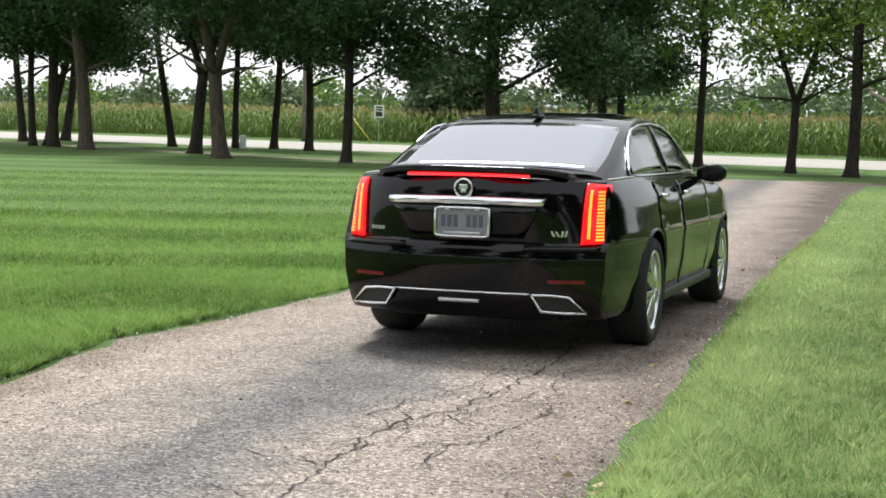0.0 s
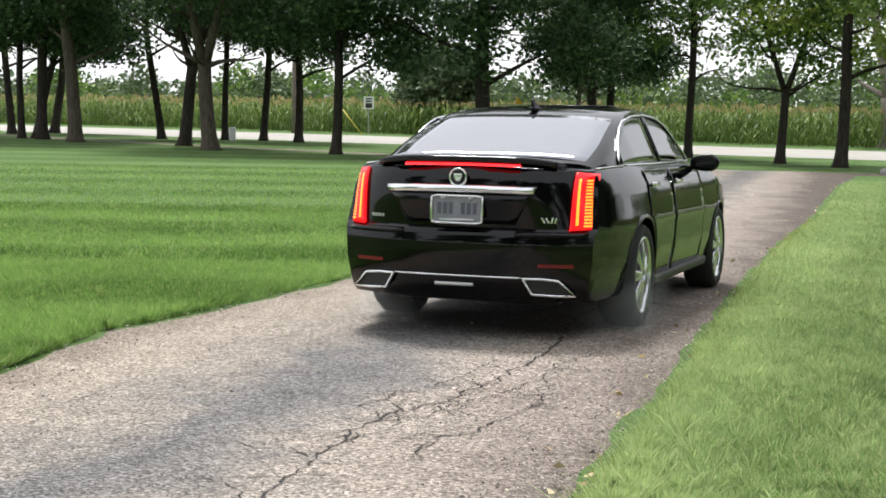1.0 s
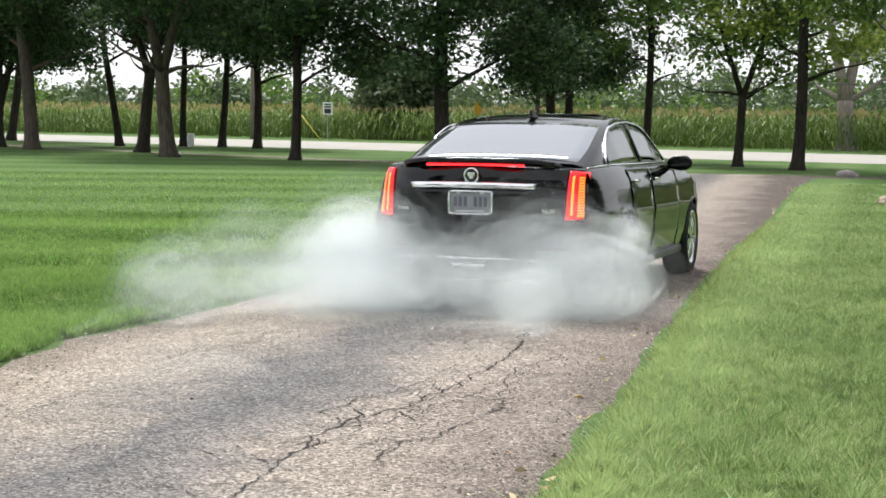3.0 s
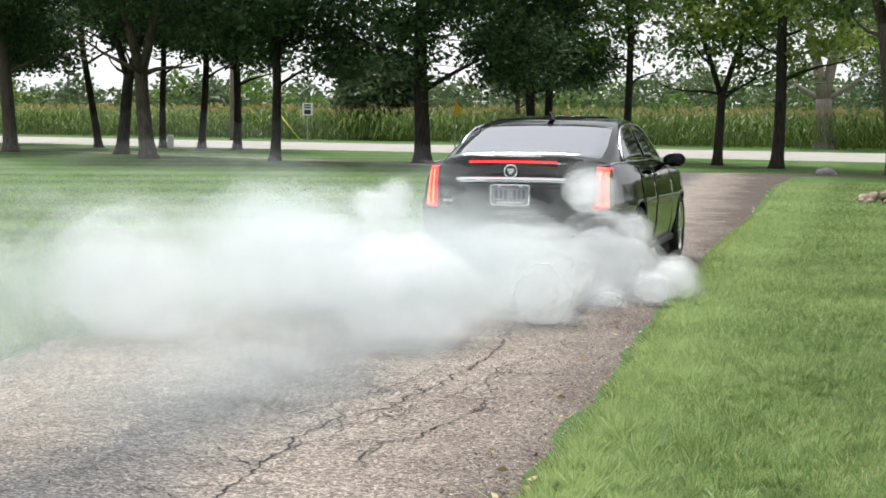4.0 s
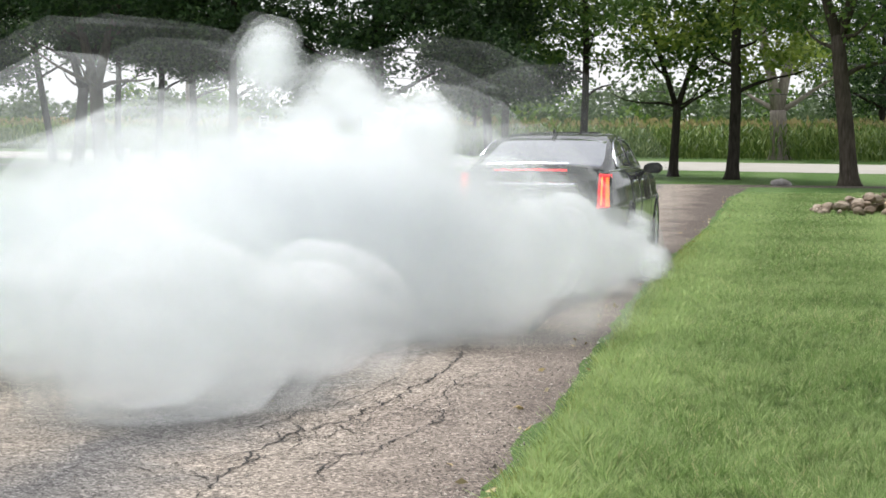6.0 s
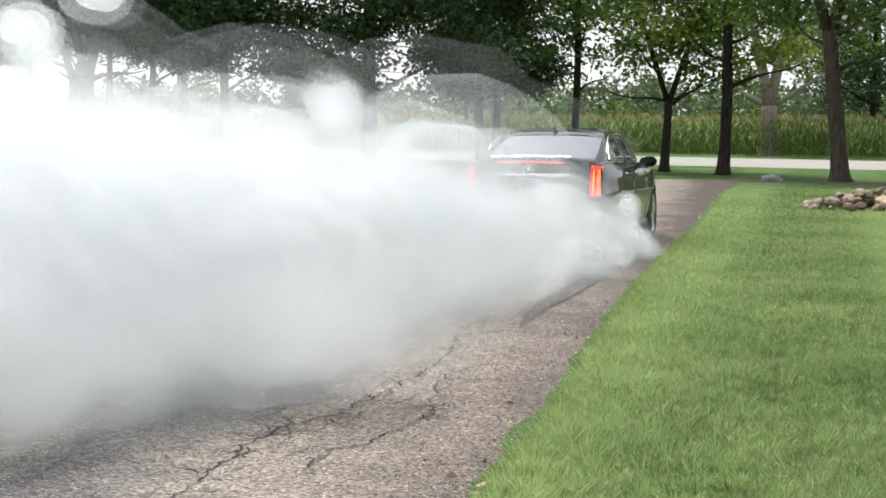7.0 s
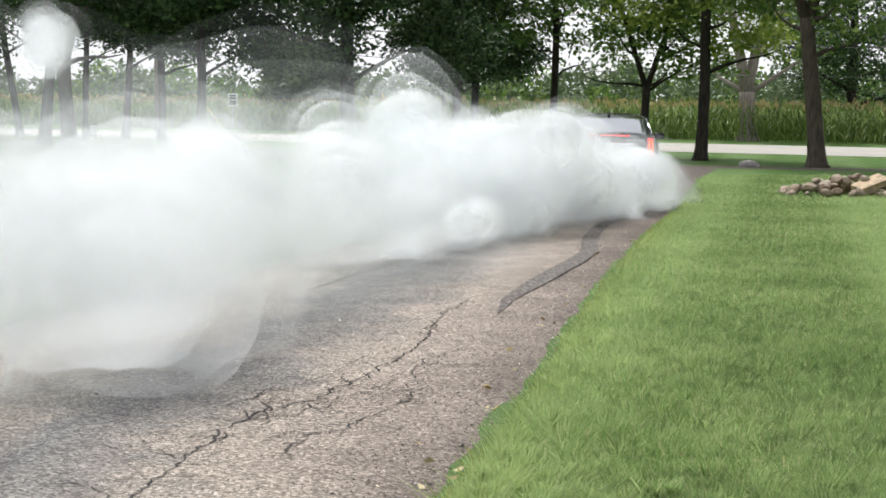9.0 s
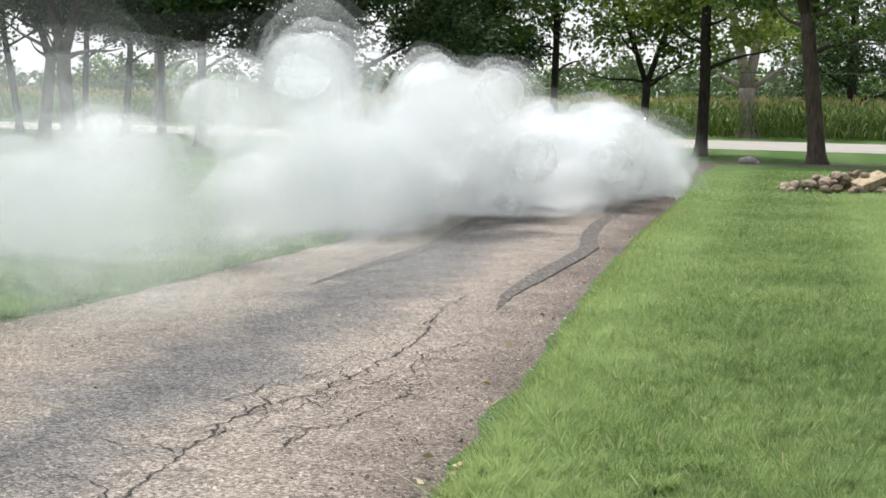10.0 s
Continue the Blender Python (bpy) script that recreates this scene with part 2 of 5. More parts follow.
def ground_sheet():
    ys = [-60, -20, 0, 5, 10, 14, 18, 22, 30, 40, 60, 80, 110, 160, 400, 1500, 4000]
    xs = [-3000, -600, -150, -60, -20, 0, 20, 60, 150, 600, 3000]
    vs = [(x, y, rise(y)) for y in ys for x in xs]
    w = len(xs)
    fs = [(j * w + i, j * w + i + 1, (j + 1) * w + i + 1, (j + 1) * w + i) for j in range(len(ys) - 1) for i in range(w - 1)]
    return tagged(new("ground", mesh_of("ground", vs, fs, LAWN)), "mown green lawn with pale mowing stripes", "lawn", kind="structure")


LEFT_EDGE = [(-5.2, -24.0), (-2.75, 1.5), (-2.4, 6.0), (-2.25, 7.7), (-2.04, 9.4), (-1.52, 10.7), (-0.86, 12.7), (0.9, 18.0), (2.2, 22.5), (4.2, 29.5), (5.2, 34.0), (5.4, 40.5)]
RIGHT_EDGE = [(-2.0, -24.0), (-0.45, 1.5), (0.49, 5.13), (0.73, 5.97), (1.28, 7.9), (2.23, 11.5), (4.16, 18.2), (5.58, 22.5), (7.7, 29.5), (9.05, 34.0), (11.2, 39.9)]
ground_sheet()
tagged(strip("driveway", LEFT_EDGE, RIGHT_EDGE, ASPHALT, 0.018, 0.25, 0.06, 3), "worn grey asphalt driveway with cracks and loose grit", "driveway")
tagged(strip("lane", [(-30, 82.5), (-14.2, 64.2), (-7.7, 57.4), (-2.9, 53.4), (3.0, 47.5), (8.0, 43.0), (12.3, 41.9), (15.6, 41.0), (34, 39.5)],
             [(-30, 80.8), (-14.2, 62.6), (-7.7, 55.9), (-2.9, 51.8), (2.5, 45.5), (5.0, 40.3), (12.3, 40.0), (15.6, 39.3), (34, 38.0)], ASPHALT, 0.012, 0.8, 0.15, 5),
       "narrow grey gravel lane across the lawn", "lane")
tagged(strip("road", [(-90, 140.3), (90, 25.1)], [(-90, 122.7), (90, 7.5)], FAR_ROAD, 0.03, 4.0, 0.2, 7), "pale concrete country road beside a corn field", "road")


# ---- trees ----
def leaf_quads(centres, size, rnd, flat=0.35):
    """Four-cornered leaf clumps with random turns round the given centres."""
    n = len(centres)
    a = rnd.normal(size=(n, 3))
    a[:, 2] *= flat + 0.4
    a /= np.linalg.norm(a, axis=1)[:, None]
    b = np.cross(a, rnd.normal(size=(n, 3)))
    b /= np.linalg.norm(b, axis=1)[:, None] + 1e-9
    s = size * rnd.uniform(0.55, 1.35, (n, 1))
    bend = np.cross(a, b) * s * 0.25
    c = np.asarray(centres)
    return np.stack([c - a * s, c + b * s * 0.55 + bend, c + a * s, c - b * s * 0.5 + bend], 1).reshape(-1, 3)


def crown_points(rnd, blobs, count):
    """Points gathered in clumps inside the lobes (x, y, z, rx, rz) of a crown, thicker towards the skin."""
    out = []
    weight = np.array([b[3] ** 2 * b[4] for b in blobs])
    for (x, y, z, rx, rz), share in zip(blobs, weight / weight.sum()):
        m = max(3, int(share * count * 2.6 / 26))
        d = rnd.normal(size=(m, 3))
        d /= np.linalg.norm(d, axis=1)[:, None]
        r = rnd.uniform(0.25, 1.0, (m, 1)) ** 0.5
        hub = d * r * (rx, rx, rz) + (x, y, z)
        for h in hub:
            k = rnd.integers(14, 38)
            out.append(h + rnd.normal(size=(k, 3)) * (0.32, 0.32, 0.17))
    return np.concatenate(out)


def make_tree(at, height, trunk, clear, spread, seed, bark, leaf, lean=(0.0, 0.0), fork=0.0, count=5200, leaf_size=0.108, label="", low=None):
    """A tree: tapered trunk with root flare, limbs, and a crown of leaf clumps.
    clear: height of the lowest leaves; fork: height at which the trunk parts in two (0: it does not)."""
    rnd = np.random.default_rng(seed)
    x, y = at
    tree = new("tree")
    tree.matrix_world = pose(x, y, rise(y) - 0.04)
    vs, fs = [], []

    def add(points, radii, sides):
        v, f = tube(points, radii, sides)
        k = len(vs)
        vs.extend(v)
        fs.extend(tuple(i + k for i in q) for q in f)

    def on_trunk(z):
        s = z / height
        return np.array([lean[0] * z + 0.05 * math.sin(z * 0.9 + seed), lean[1] * z + 0.05 * math.cos(z * 0.7 + seed), z]) * (1, 1, 1) + 0 * s

    top = fork if fork else height * 0.86
    zs = [0, 0.12, 0.35, 0.9] + [0.9 + (top - 0.9) * (i / 6) for i in range(1, 7)]
    r0 = trunk / 2
    add([on_trunk(z) for z in zs], [r0 * (1.75 if z == 0 else 1.4 if z < 0.2 else 1.15 if z < 0.5 else 1.0 - 0.62 * max(0, z - 1) / height) for z in zs], 12)
    limbs = []
    if fork:
        for side in (-1, 1):
            p = on_trunk(fork - 0.15)
            pts = [p]
            for i in range(1, 6):
                pts.append(p + np.array([side * (0.30 * i + 0.10 * i ** 1.3), 0.12 * i * side * rnd.uniform(-1, 1), (height - fork) * 0.17 * i]))
            add(pts, [r0 * 0.72 * (1 - 0.15 * i) for i in range(6)], 9)
            limbs.append(pts)
    n_limb = 11
    for i in range(n_limb):
        z = clear * 0.8 + (height * 0.82 - clear * 0.8) * i / n_limb
        if fork and z > fork:
            base = limbs[i % 2]
            p = base[min(5, int((z - fork) / (height - fork) * 6))]
        else:
            p = on_trunk(z)
        w = i * 2.4 + rnd.uniform(-0.5, 0.5)
        reach = spread * rnd.uniform(0.55, 0.95) * (1 - 0.45 * i / n_limb)
        up = rnd.uniform(0.25, 0.75) * reach
        pts = [p + np.array([math.cos(w) * reach * s, math.sin(w) * reach * s, up * s ** 1.25 + 0.12 * math.sin(5 * s + i)]) for s in (0, 0.25, 0.5, 0.75, 1.0)]
        r = r0 * (0.42 - 0.02 * i)
        add(pts, [r, r * 0.75, r * 0.52, r * 0.33, r * 0.14], 6)
    part("trunk", mesh_of("trunk", vs, fs, bark, True), None, tree)
    blobs = []
    for i in range(14):
        w = i * 2.4 + rnd.uniform(-0.4, 0.4)
        s = i / 13
        rr = spread * (0.25 + 0.55 * rnd.uniform() ** 0.7) * (1 - 0.35 * s)
        z = clear + 0.6 + (height - clear - 0.6) * s
        c = on_trunk(min(z, height))
        blobs.append((c[0] + math.cos(w) * rr, c[1] + math.sin(w) * rr, z, spread * rnd.uniform(0.36, 0.55), spread * rnd.uniform(0.24, 0.38)))
    for b in low or ():
        blobs.append(b)
    pts = crown_points(rnd, blobs, count * 1.35)
    part("crown", tri_soup("crown", leaf_quads(pts, leaf_size, rnd), leaf, 4), None, tree)
    return tagged(tree, label or "tall leafy tree with a dark bare trunk", "tree", "trees on the lawn")


# the grove on the wide lawn
DARK = "tall tree with a dark trunk and dense dark green leaves"
make_tree((-20.3, 73.3), 12, 0.36, 4.0, 3.2, 1, BARK, LEAF_DARK, (-0.06, 0), label=DARK)
make_tree((-17.5, 64.7), 12, 0.30, 3.6, 3.0, 2, BARK, LEAF_DARK, (0.0, 0), label=DARK)
make_tree((-17.0, 65.3), 11, 0.32, 3.8, 3.0, 3, BARK, LEAF_DARK, (0.22, 0), label="leaning dark tree beside its upright neighbour")
make_tree((-16.2, 63.4), 13, 0.44, 3.5, 3.4, 4, BARK, LEAF_DARK, (-0.03, 0), label=DARK)
make_tree((-19.1, 77.0), 12, 0.42, 4.2, 3.4, 5, BARK, LEAF_DARK, (0.10, 0), label=DARK)
make_tree((-14.1, 60.0), 14, 0.52, 3.8, 3.6, 6, BARK_BROWN, LEAF_DARK, (-0.07, 0), count=6500, label="tall tree with a thick brown trunk and dark leaves")
make_tree((-12.2, 68.1), 12, 0.32, 4.6, 2.9, 7, BARK, LEAF_DARK, (-0.13, 0), count=4200, label="slender leaning tree with a dark trunk")
make_tree((-9.5, 57.7), 11, 0.44, 4.4, 2.7, 8, BARK, LEAF_DARK, (0.13, 0), fork=3.0, count=4200, label="dark forked tree leaning towards its neighbour")
make_tree((-7.7, 52.4), 13, 0.50, 3.9, 3.4, 9, BARK_BROWN, LEAF_DARK, (-0.06, 0), fork=3.0, count=6500, label="tall forked tree with a thick brown trunk")
make_tree((-9.4, 68.8), 11, 0.29, 4.1, 2.6, 10, BARK, LEAF_DARK, (-0.01, 0), count=4200, label=DARK)
make_tree((-7.6, 68.2), 11, 0.32, 3.9, 2.8, 11, BARK, LEAF_DARK, (0.03, 0), count=4600, label=DARK)
make_tree((-5.9, 66.4), 11, 0.34, 3.5, 2.9, 12, BARK, LEAF_DARK, (-0.02, 0), label=DARK)
make_tree((-3.3, 50.5), 11, 0.32, 3.1, 2.8, 13, BARK, LEAF_DARK, (0.03, 0), count=6000, label=DARK)
make_tree((1.5, 49.2), 14, 0.50, 2.9, 4.3, 14, BARK, LEAF_DARK, (0.0, 0), count=11000, label="broad dark tree with low hanging leafy boughs",
          low=[(-2.6, 0, 3.2, 1.3, 0.75), (2.4, 0.5, 3.6, 1.3, 0.8), (-0.4, -1.4, 3.3, 1.2, 0.7)])
make_tree((6.0, 58.0), 13, 0.36, 3.0, 3.4, 15, BARK, LEAF_DARK, (-0.03, 0), count=7500, label=DARK)
make_tree((6.7, 58.6), 13, 0.32, 3.2, 3.0, 16, BARK, LEAF_DARK, (0.01, 0), count=6000, label=DARK)
make_tree((9.0, 54.0), 13, 0.28, 3.4, 2.4, 17, BARK, LEAF_MID, (0.0, 0), count=2600, label="slim tree with a straight trunk and green leaves")
make_tree((11.2, 49.3), 9.5, 0.28, 2.7, 2.5, 18, BARK, LEAF_MID, (0.01, 0), fork=2.4, count=2700, label="small spreading tree with light green leaves")
make_tree((12.4, 46.6), 12, 0.36, 3.4, 2.6, 19, BARK, LEAF_LIGHT, (0.02, 0), count=2500, label="tree with a straight dark trunk and yellow-green leaves")
make_tree((14.4, 41.7), 12, 0.46, 3.8, 2.8, 20, BARK_BROWN, LEAF_MID, (-0.08, 0), fork=4.2, count=3200, label="forked tree with a thick brown trunk by the rubble")
# beyond the road
make_tree((23.2, 78.0), 14, 0.90, 4.5, 4.2, 21, BARK_PALE, LEAF_MID, (-0.01, 0), fork=2.6, count=3400, label="large pale-barked tree with many steep limbs")
make_tree((31.0, 84.0), 13, 0.60, 2.4, 5.0, 22, BARK, LEAF_DARK, count=8500, label="large dark tree at the edge of the corn field")
make_tree((0.4, 97.0), 4.6, 0.45, 1.5, 3.3, 23, BARK, LEAF_FAR, count=5200, leaf_size=0.2, label="low round tree with a short trunk by the road")
make_tree((8.2, 88.0), 7.0, 0.30, 2.5, 2.2, 24, BARK_BROWN, LEAF_FAR, count=3000, label="small tree with a thin brown trunk by the road")


# ---- corn field and the distance ----
def corn_front(x):
    return 91.5 - 0.64 * x


def corn_field():
    rnd = np.random.default_rng(31)
    quads, idx = [], []

    def leaf(p, w, reach, z0, droop, width):
        c, s = math.cos(w), math.sin(w)
        side = np.array([-s, c, 0]) * width
        a = p + (0, 0, z0)
        b = a + np.array([c * reach * 0.55, s * reach * 0.55, 0.28])
        e = a + np.array([c * reach, s * reach, 0.28 - droop])
        quads.extend((a - side, a + side, b + side, b - side))
        quads.extend((b - side, b + side, e + side * 0.2, e - side * 0.2))
        idx.extend((0, 0))

    for row in range(7):
        x = -48.0
        while x < 62:
            x += rnd.uniform(0.22, 0.40) * (1 + 0.15 * row)
            y = corn_front(x) + row * 0.85 + rnd.normal() * 0.08
            p = np.array([x, y, rise(y)])
            tall = rnd.uniform(1.55, 1.95)
            quads.extend((p + (-0.02, 0, 0), p + (0.02, 0, 0), p + (0.012, 0, tall), p + (-0.012, 0, tall)))
            idx.append(0)
            for k in range(8 if row < 3 else 5):
                z0 = (0.1 + 0.85 * k / 8) * tall if row < 3 else (0.5 + 0.5 * k / 5) * tall
                leaf(p, rnd.uniform(0, 6.283), rnd.uniform(0.4, 0.75), z0, rnd.uniform(0.3, 0.8), rnd.uniform(0.03, 0.05))
            for k in range(3):
                d = rnd.normal(size=3) * (0.07, 0.07, 0.03)
                t = p + (0, 0, tall - 0.03)
                e = t + d + (0, 0, rnd.uniform(0.16, 0.3))
                quads.extend((t + (-0.022, 0, 0), t + (0.022, 0, 0), e + (0.012, 0, 0), e + (-0.012, 0, 0)))
                idx.append(1)
    ob = new("corn", tri_soup("corn", quads, [CORN, TASSEL], 4, idx))
    tagged(ob, "tall green corn with pale tassels beyond the road", "corn field", kind="stuff")
    # the field behind the first rows: a ragged roof of leaves and tassels
    far, fi = [], []
    for _ in range(15000):
        d = 6.0 + 120 * rnd.uniform() ** 2.2
        x = rnd.uniform(-75, 95)
        y = corn_front(x) + d
        z = rise(y) + rnd.uniform(1.35, 2.1)
        w = rnd.uniform(0, 3.14)
        h, r = rnd.uniform(0.15, 0.3), rnd.uniform(0.05, 0.25)
        c, s = math.cos(w) * r, math.sin(w) * r
        far.extend(((x - c, y - s, z), (x + c, y + s, z), (x + c * 0.4, y + s * 0.4, z + h), (x - c * 0.4, y - s * 0.4, z + h)))
        fi.append(1 if rnd.uniform() < 0.4 else 0)
    tagged(new("corn", tri_soup("corn", far, [CORN, TASSEL], 4, fi)), "ripening corn tops far into the field", "corn field", kind="stuff")
    vs, fs = [], []
    for i in range(40):
        x = -120 + 260 * i / 39
        for d, z in ((5.5, 0.0), (5.6, 1.3), (150, 1.55)):
            vs.append((x, corn_front(x) + d, rise(corn_front(x) + d) + z))
    for i in range(39):
        for j in range(2):
            k = i * 3 + j
            fs.append((k, k + 3, k + 4, k + 1))
    tagged(new("corn", mesh_of("corn", vs, fs, CORN)), "dense inner mass of the corn field", "corn field", kind="stuff")


def far_woods():
    rnd = np.random.default_rng(41)
    mass, dark = [], []
    for i in range(900):
        x = rnd.uniform(-190, 260)
        y = corn_front(0) + 110 + rnd.uniform(0, 90) - 0.2 * x
        h = rnd.uniform(4.5, 9.0) * (1.35 if x > 45 else 1.0)
        r = rnd.uniform(2.0, 4.2)
        n = 190
        d = rnd.normal(size=(n, 3))
        d /= np.linalg.norm(d, axis=1)[:, None]
        p = d * rnd.uniform(0.5, 1, (n, 1)) * (r, r, h * 0.5) + (x, y, rise(y) + h * 0.55 + rnd.uniform(0, 1))
        (dark if rnd.uniform() < 0.35 else mass).append(leaf_quads(p, 0.48, rnd))
    tagged(new("woods", tri_soup("woods", np.concatenate(mass), LEAF_FAR, 4)), "green belt of far trees with haze in their leaf colour", "woods", kind="stuff")
    tagged(new("woods", tri_soup("woods", np.concatenate(dark), LEAF_MID, 4)), "darker trees in the far belt of woods", "woods", kind="stuff")


corn_field()
far_woods()


# trees out of view behind the camera and to the right, mirrored in the car
for i, (x, y, h) in enumerate(((-9, -16, 13), (-3.5, -21, 14), (2.5, -17, 12), (8, -22, 14), (13, -13, 13), (-16, -12, 14), (19, -20, 14), (-24, -5, 14),
                               # added on the right, out of view, to darken the flank's reflections
                               (20, -4, 13), (22, 5, 14), (24, 14, 13), (27, 24, 14), (30, 33, 14), (26, 1, 14), (19, 13, 15), (22, 20, 15), (24.5, 28, 15), (20, 9, 15))):
    make_tree((x, y), h, 0.45, 1.4, 4.4, 60 + i, BARK, LEAF_DARK, count=4200, leaf_size=0.24, label="unseen dark leafy tree mirrored in the black paint")


# ---- the car's way: seconds, place of the rear axle, degrees to the right ----
CAR_PATH = ((0.0, 0.48, 9.88, 18.6), (0.5, 0.51, 10.09, 19.4), (1.0, 0.54, 10.32, 20.0), (1.5, 0.61, 10.64, 20.1), (2.0, 0.70, 11.04, 20.8),
            (2.5, 0.81, 11.51, 21.3), (4.0, 1.48, 13.57, 18.3), (4.5, 1.81, 14.52, 16.8), (5.0, 2.06, 15.30, 16.0), (5.5, 2.22, 15.82, 16.5),
            (7.0, 2.69, 18.10, 19.4), (7.5, 3.12, 19.69, 20.1), (8.0, 3.81, 21.74, 18.5), (8.5, 4.62, 24.16, 14.9), (9.0, 5.46, 26.83, 11.7),
            (9.5, 6.06, 29.56, 11.0), (10.0, 6.62, 32.29, 11.0))


def car_at(t):
    """Place of the rear axle and heading at t seconds, on a smooth curve through the rows."""
    rows = CAR_PATH
    i = max(0, min(len(rows) - 2, sum(1 for r in rows if r[0] <= t) - 1))
    a, b = rows[i], rows[i + 1]
    p, q = rows[max(0, i - 1)], rows[min(len(rows) - 1, i + 2)]
    h = b[0] - a[0]
    s = min(1.0, max(0.0, (t - a[0]) / h))
    out = []
    for c in (1, 2, 3):
        m0 = (b[c] - p[c]) / max(1e-6, b[0] - p[0]) * h
        m1 = (q[c] - a[c]) / max(1e-6, q[0] - a[0]) * h
        out.append((2 * s ** 3 - 3 * s * s + 1) * a[c] + (s ** 3 - 2 * s * s + s) * m0 + (3 * s * s - 2 * s ** 3) * b[c] + (s ** 3 - s * s) * m1)
    return tuple(out)


# ---- the car: x to its right, y forward from the rear axle ----
def paint_material():
    k = Mat("black_car_paint", (0.0025, 0.0025, 0.003), 0.06, spec=0.34)
    n = k.noise(3.0, 3)
    k.set("Roughness", k.ramp(n, (0.3, 0.035), (0.7, 0.10)))
    return k.m


def glow_material(name, color, strength, base):
    k = Mat(name, base, 0.2)
    k.set("Emission Color", rgb(color))
    k.set("Emission Strength", strength)
    return k.m


PAINT = paint_material()
# metallic grey in place of dark glass, to strengthen the sky's reflection
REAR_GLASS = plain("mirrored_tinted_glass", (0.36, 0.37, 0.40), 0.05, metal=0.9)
SIDE_GLASS = plain("dark_tinted_glass", (0.006, 0.006, 0.007), 0.04, spec=0.9)
CHROME = plain("bright_chrome", (0.82, 0.83, 0.85), 0.12, metal=1.0)
SATIN = plain("satin_chrome", (0.62, 0.63, 0.65), 0.3, metal=1.0)
BLACK_TRIM = plain("black_plastic_trim", (0.012, 0.012, 0.013), 0.5, grain=0.3, scale=60)
TYRE = plain("tyre_rubber", (0.018, 0.018, 0.019), 0.8, grain=0.3, scale=50)
RIM = plain("polished_alloy", (0.60, 0.61, 0.63), 0.22, metal=1.0)
DISC = plain("dark_brake_disc", (0.10, 0.10, 0.105), 0.5, metal=0.8)
LENS = glow_material("lit_red_lens", (1.0, 0.008, 0.014), 0.42, (0.45, 0.01, 0.01))
LED = glow_material("orange_red_light_bars", (1.0, 0.20, 0.02), 1.25, (0.6, 0.2, 0.05))
BRAKE = glow_material("lit_brake_strip", (1.0, 0.015, 0.02), 1.1, (0.5, 0.02, 0.02))
REFLECTOR = plain("red_reflector", (0.16, 0.008, 0.012), 0.25)
PLATE = plain("white_number_plate", (0.24, 0.25, 0.27), 0.45, grain=0.15, scale=30)
INK = plain("dark_plate_ink", (0.10, 0.11, 0.14), 0.6)


def ease(v, pairs):
    """Smooth value between given pairs (place, value)."""
    if v <= pairs[0][0]:
        return pairs[0][1]
    for (a, p), (b, q) in zip(pairs, pairs[1:]):
        if v <= b:
            s = (v - a) / (b - a)
            return p + (q - p) * s * s * (3 - 2 * s)
    return pairs[-1][1]


def line(v, pairs):
    return float(np.interp(v, [p for p, _ in pairs], [q for _, q in pairs]))


def shoulder(y):
    return ease(y, [(-1.15, 1.035), (-0.3, 1.055), (2.1, 1.045), (2.5, 0.99), (3.3, 0.85), (3.8, 0.72)])


def flank(y, z):
    """Half width of the body at y and z."""
    plan = line(y, [(-1.2, 0.76), (-1.0, 0.80), (-0.7, 0.855), (-0.3, 0.895), (0.1, 0.913), (1.4, 0.905), (2.9, 0.915), (3.3, 0.88), (3.6, 0.78), (3.85, 0.60)])
    tuck = ease(z, [(0.2, 0.93), (0.32, 0.965), (0.5, 0.995), (0.64, 1.0), (0.80, 0.985), (0.92, 0.965), (1.0, 0.93), (1.06, 0.885)])
    crease = 0.010 * math.exp(-((z - 0.70) / 0.05) ** 2)
    return plan * tuck + crease


def tail(x, z):
    """How far back the rear face lies at x and z."""
    bow = 0.19 * (abs(x) / 0.80) ** 2.8
    face = line(z, [(0.22, 0.10), (0.27, 0.03), (0.34, -0.01), (0.42, -0.025), (0.60, -0.035), (0.655, -0.025), (0.685, 0.015), (0.72, 0.012),
                    (0.88, 0.0), (0.97, 0.005), (1.02, 0.025), (1.06, 0.05)])
    slope = 0.13 * max(0.0, z - 0.66) / 0.36 * (abs(x) / 0.80) ** 4
    return -1.13 + face + bow + slope


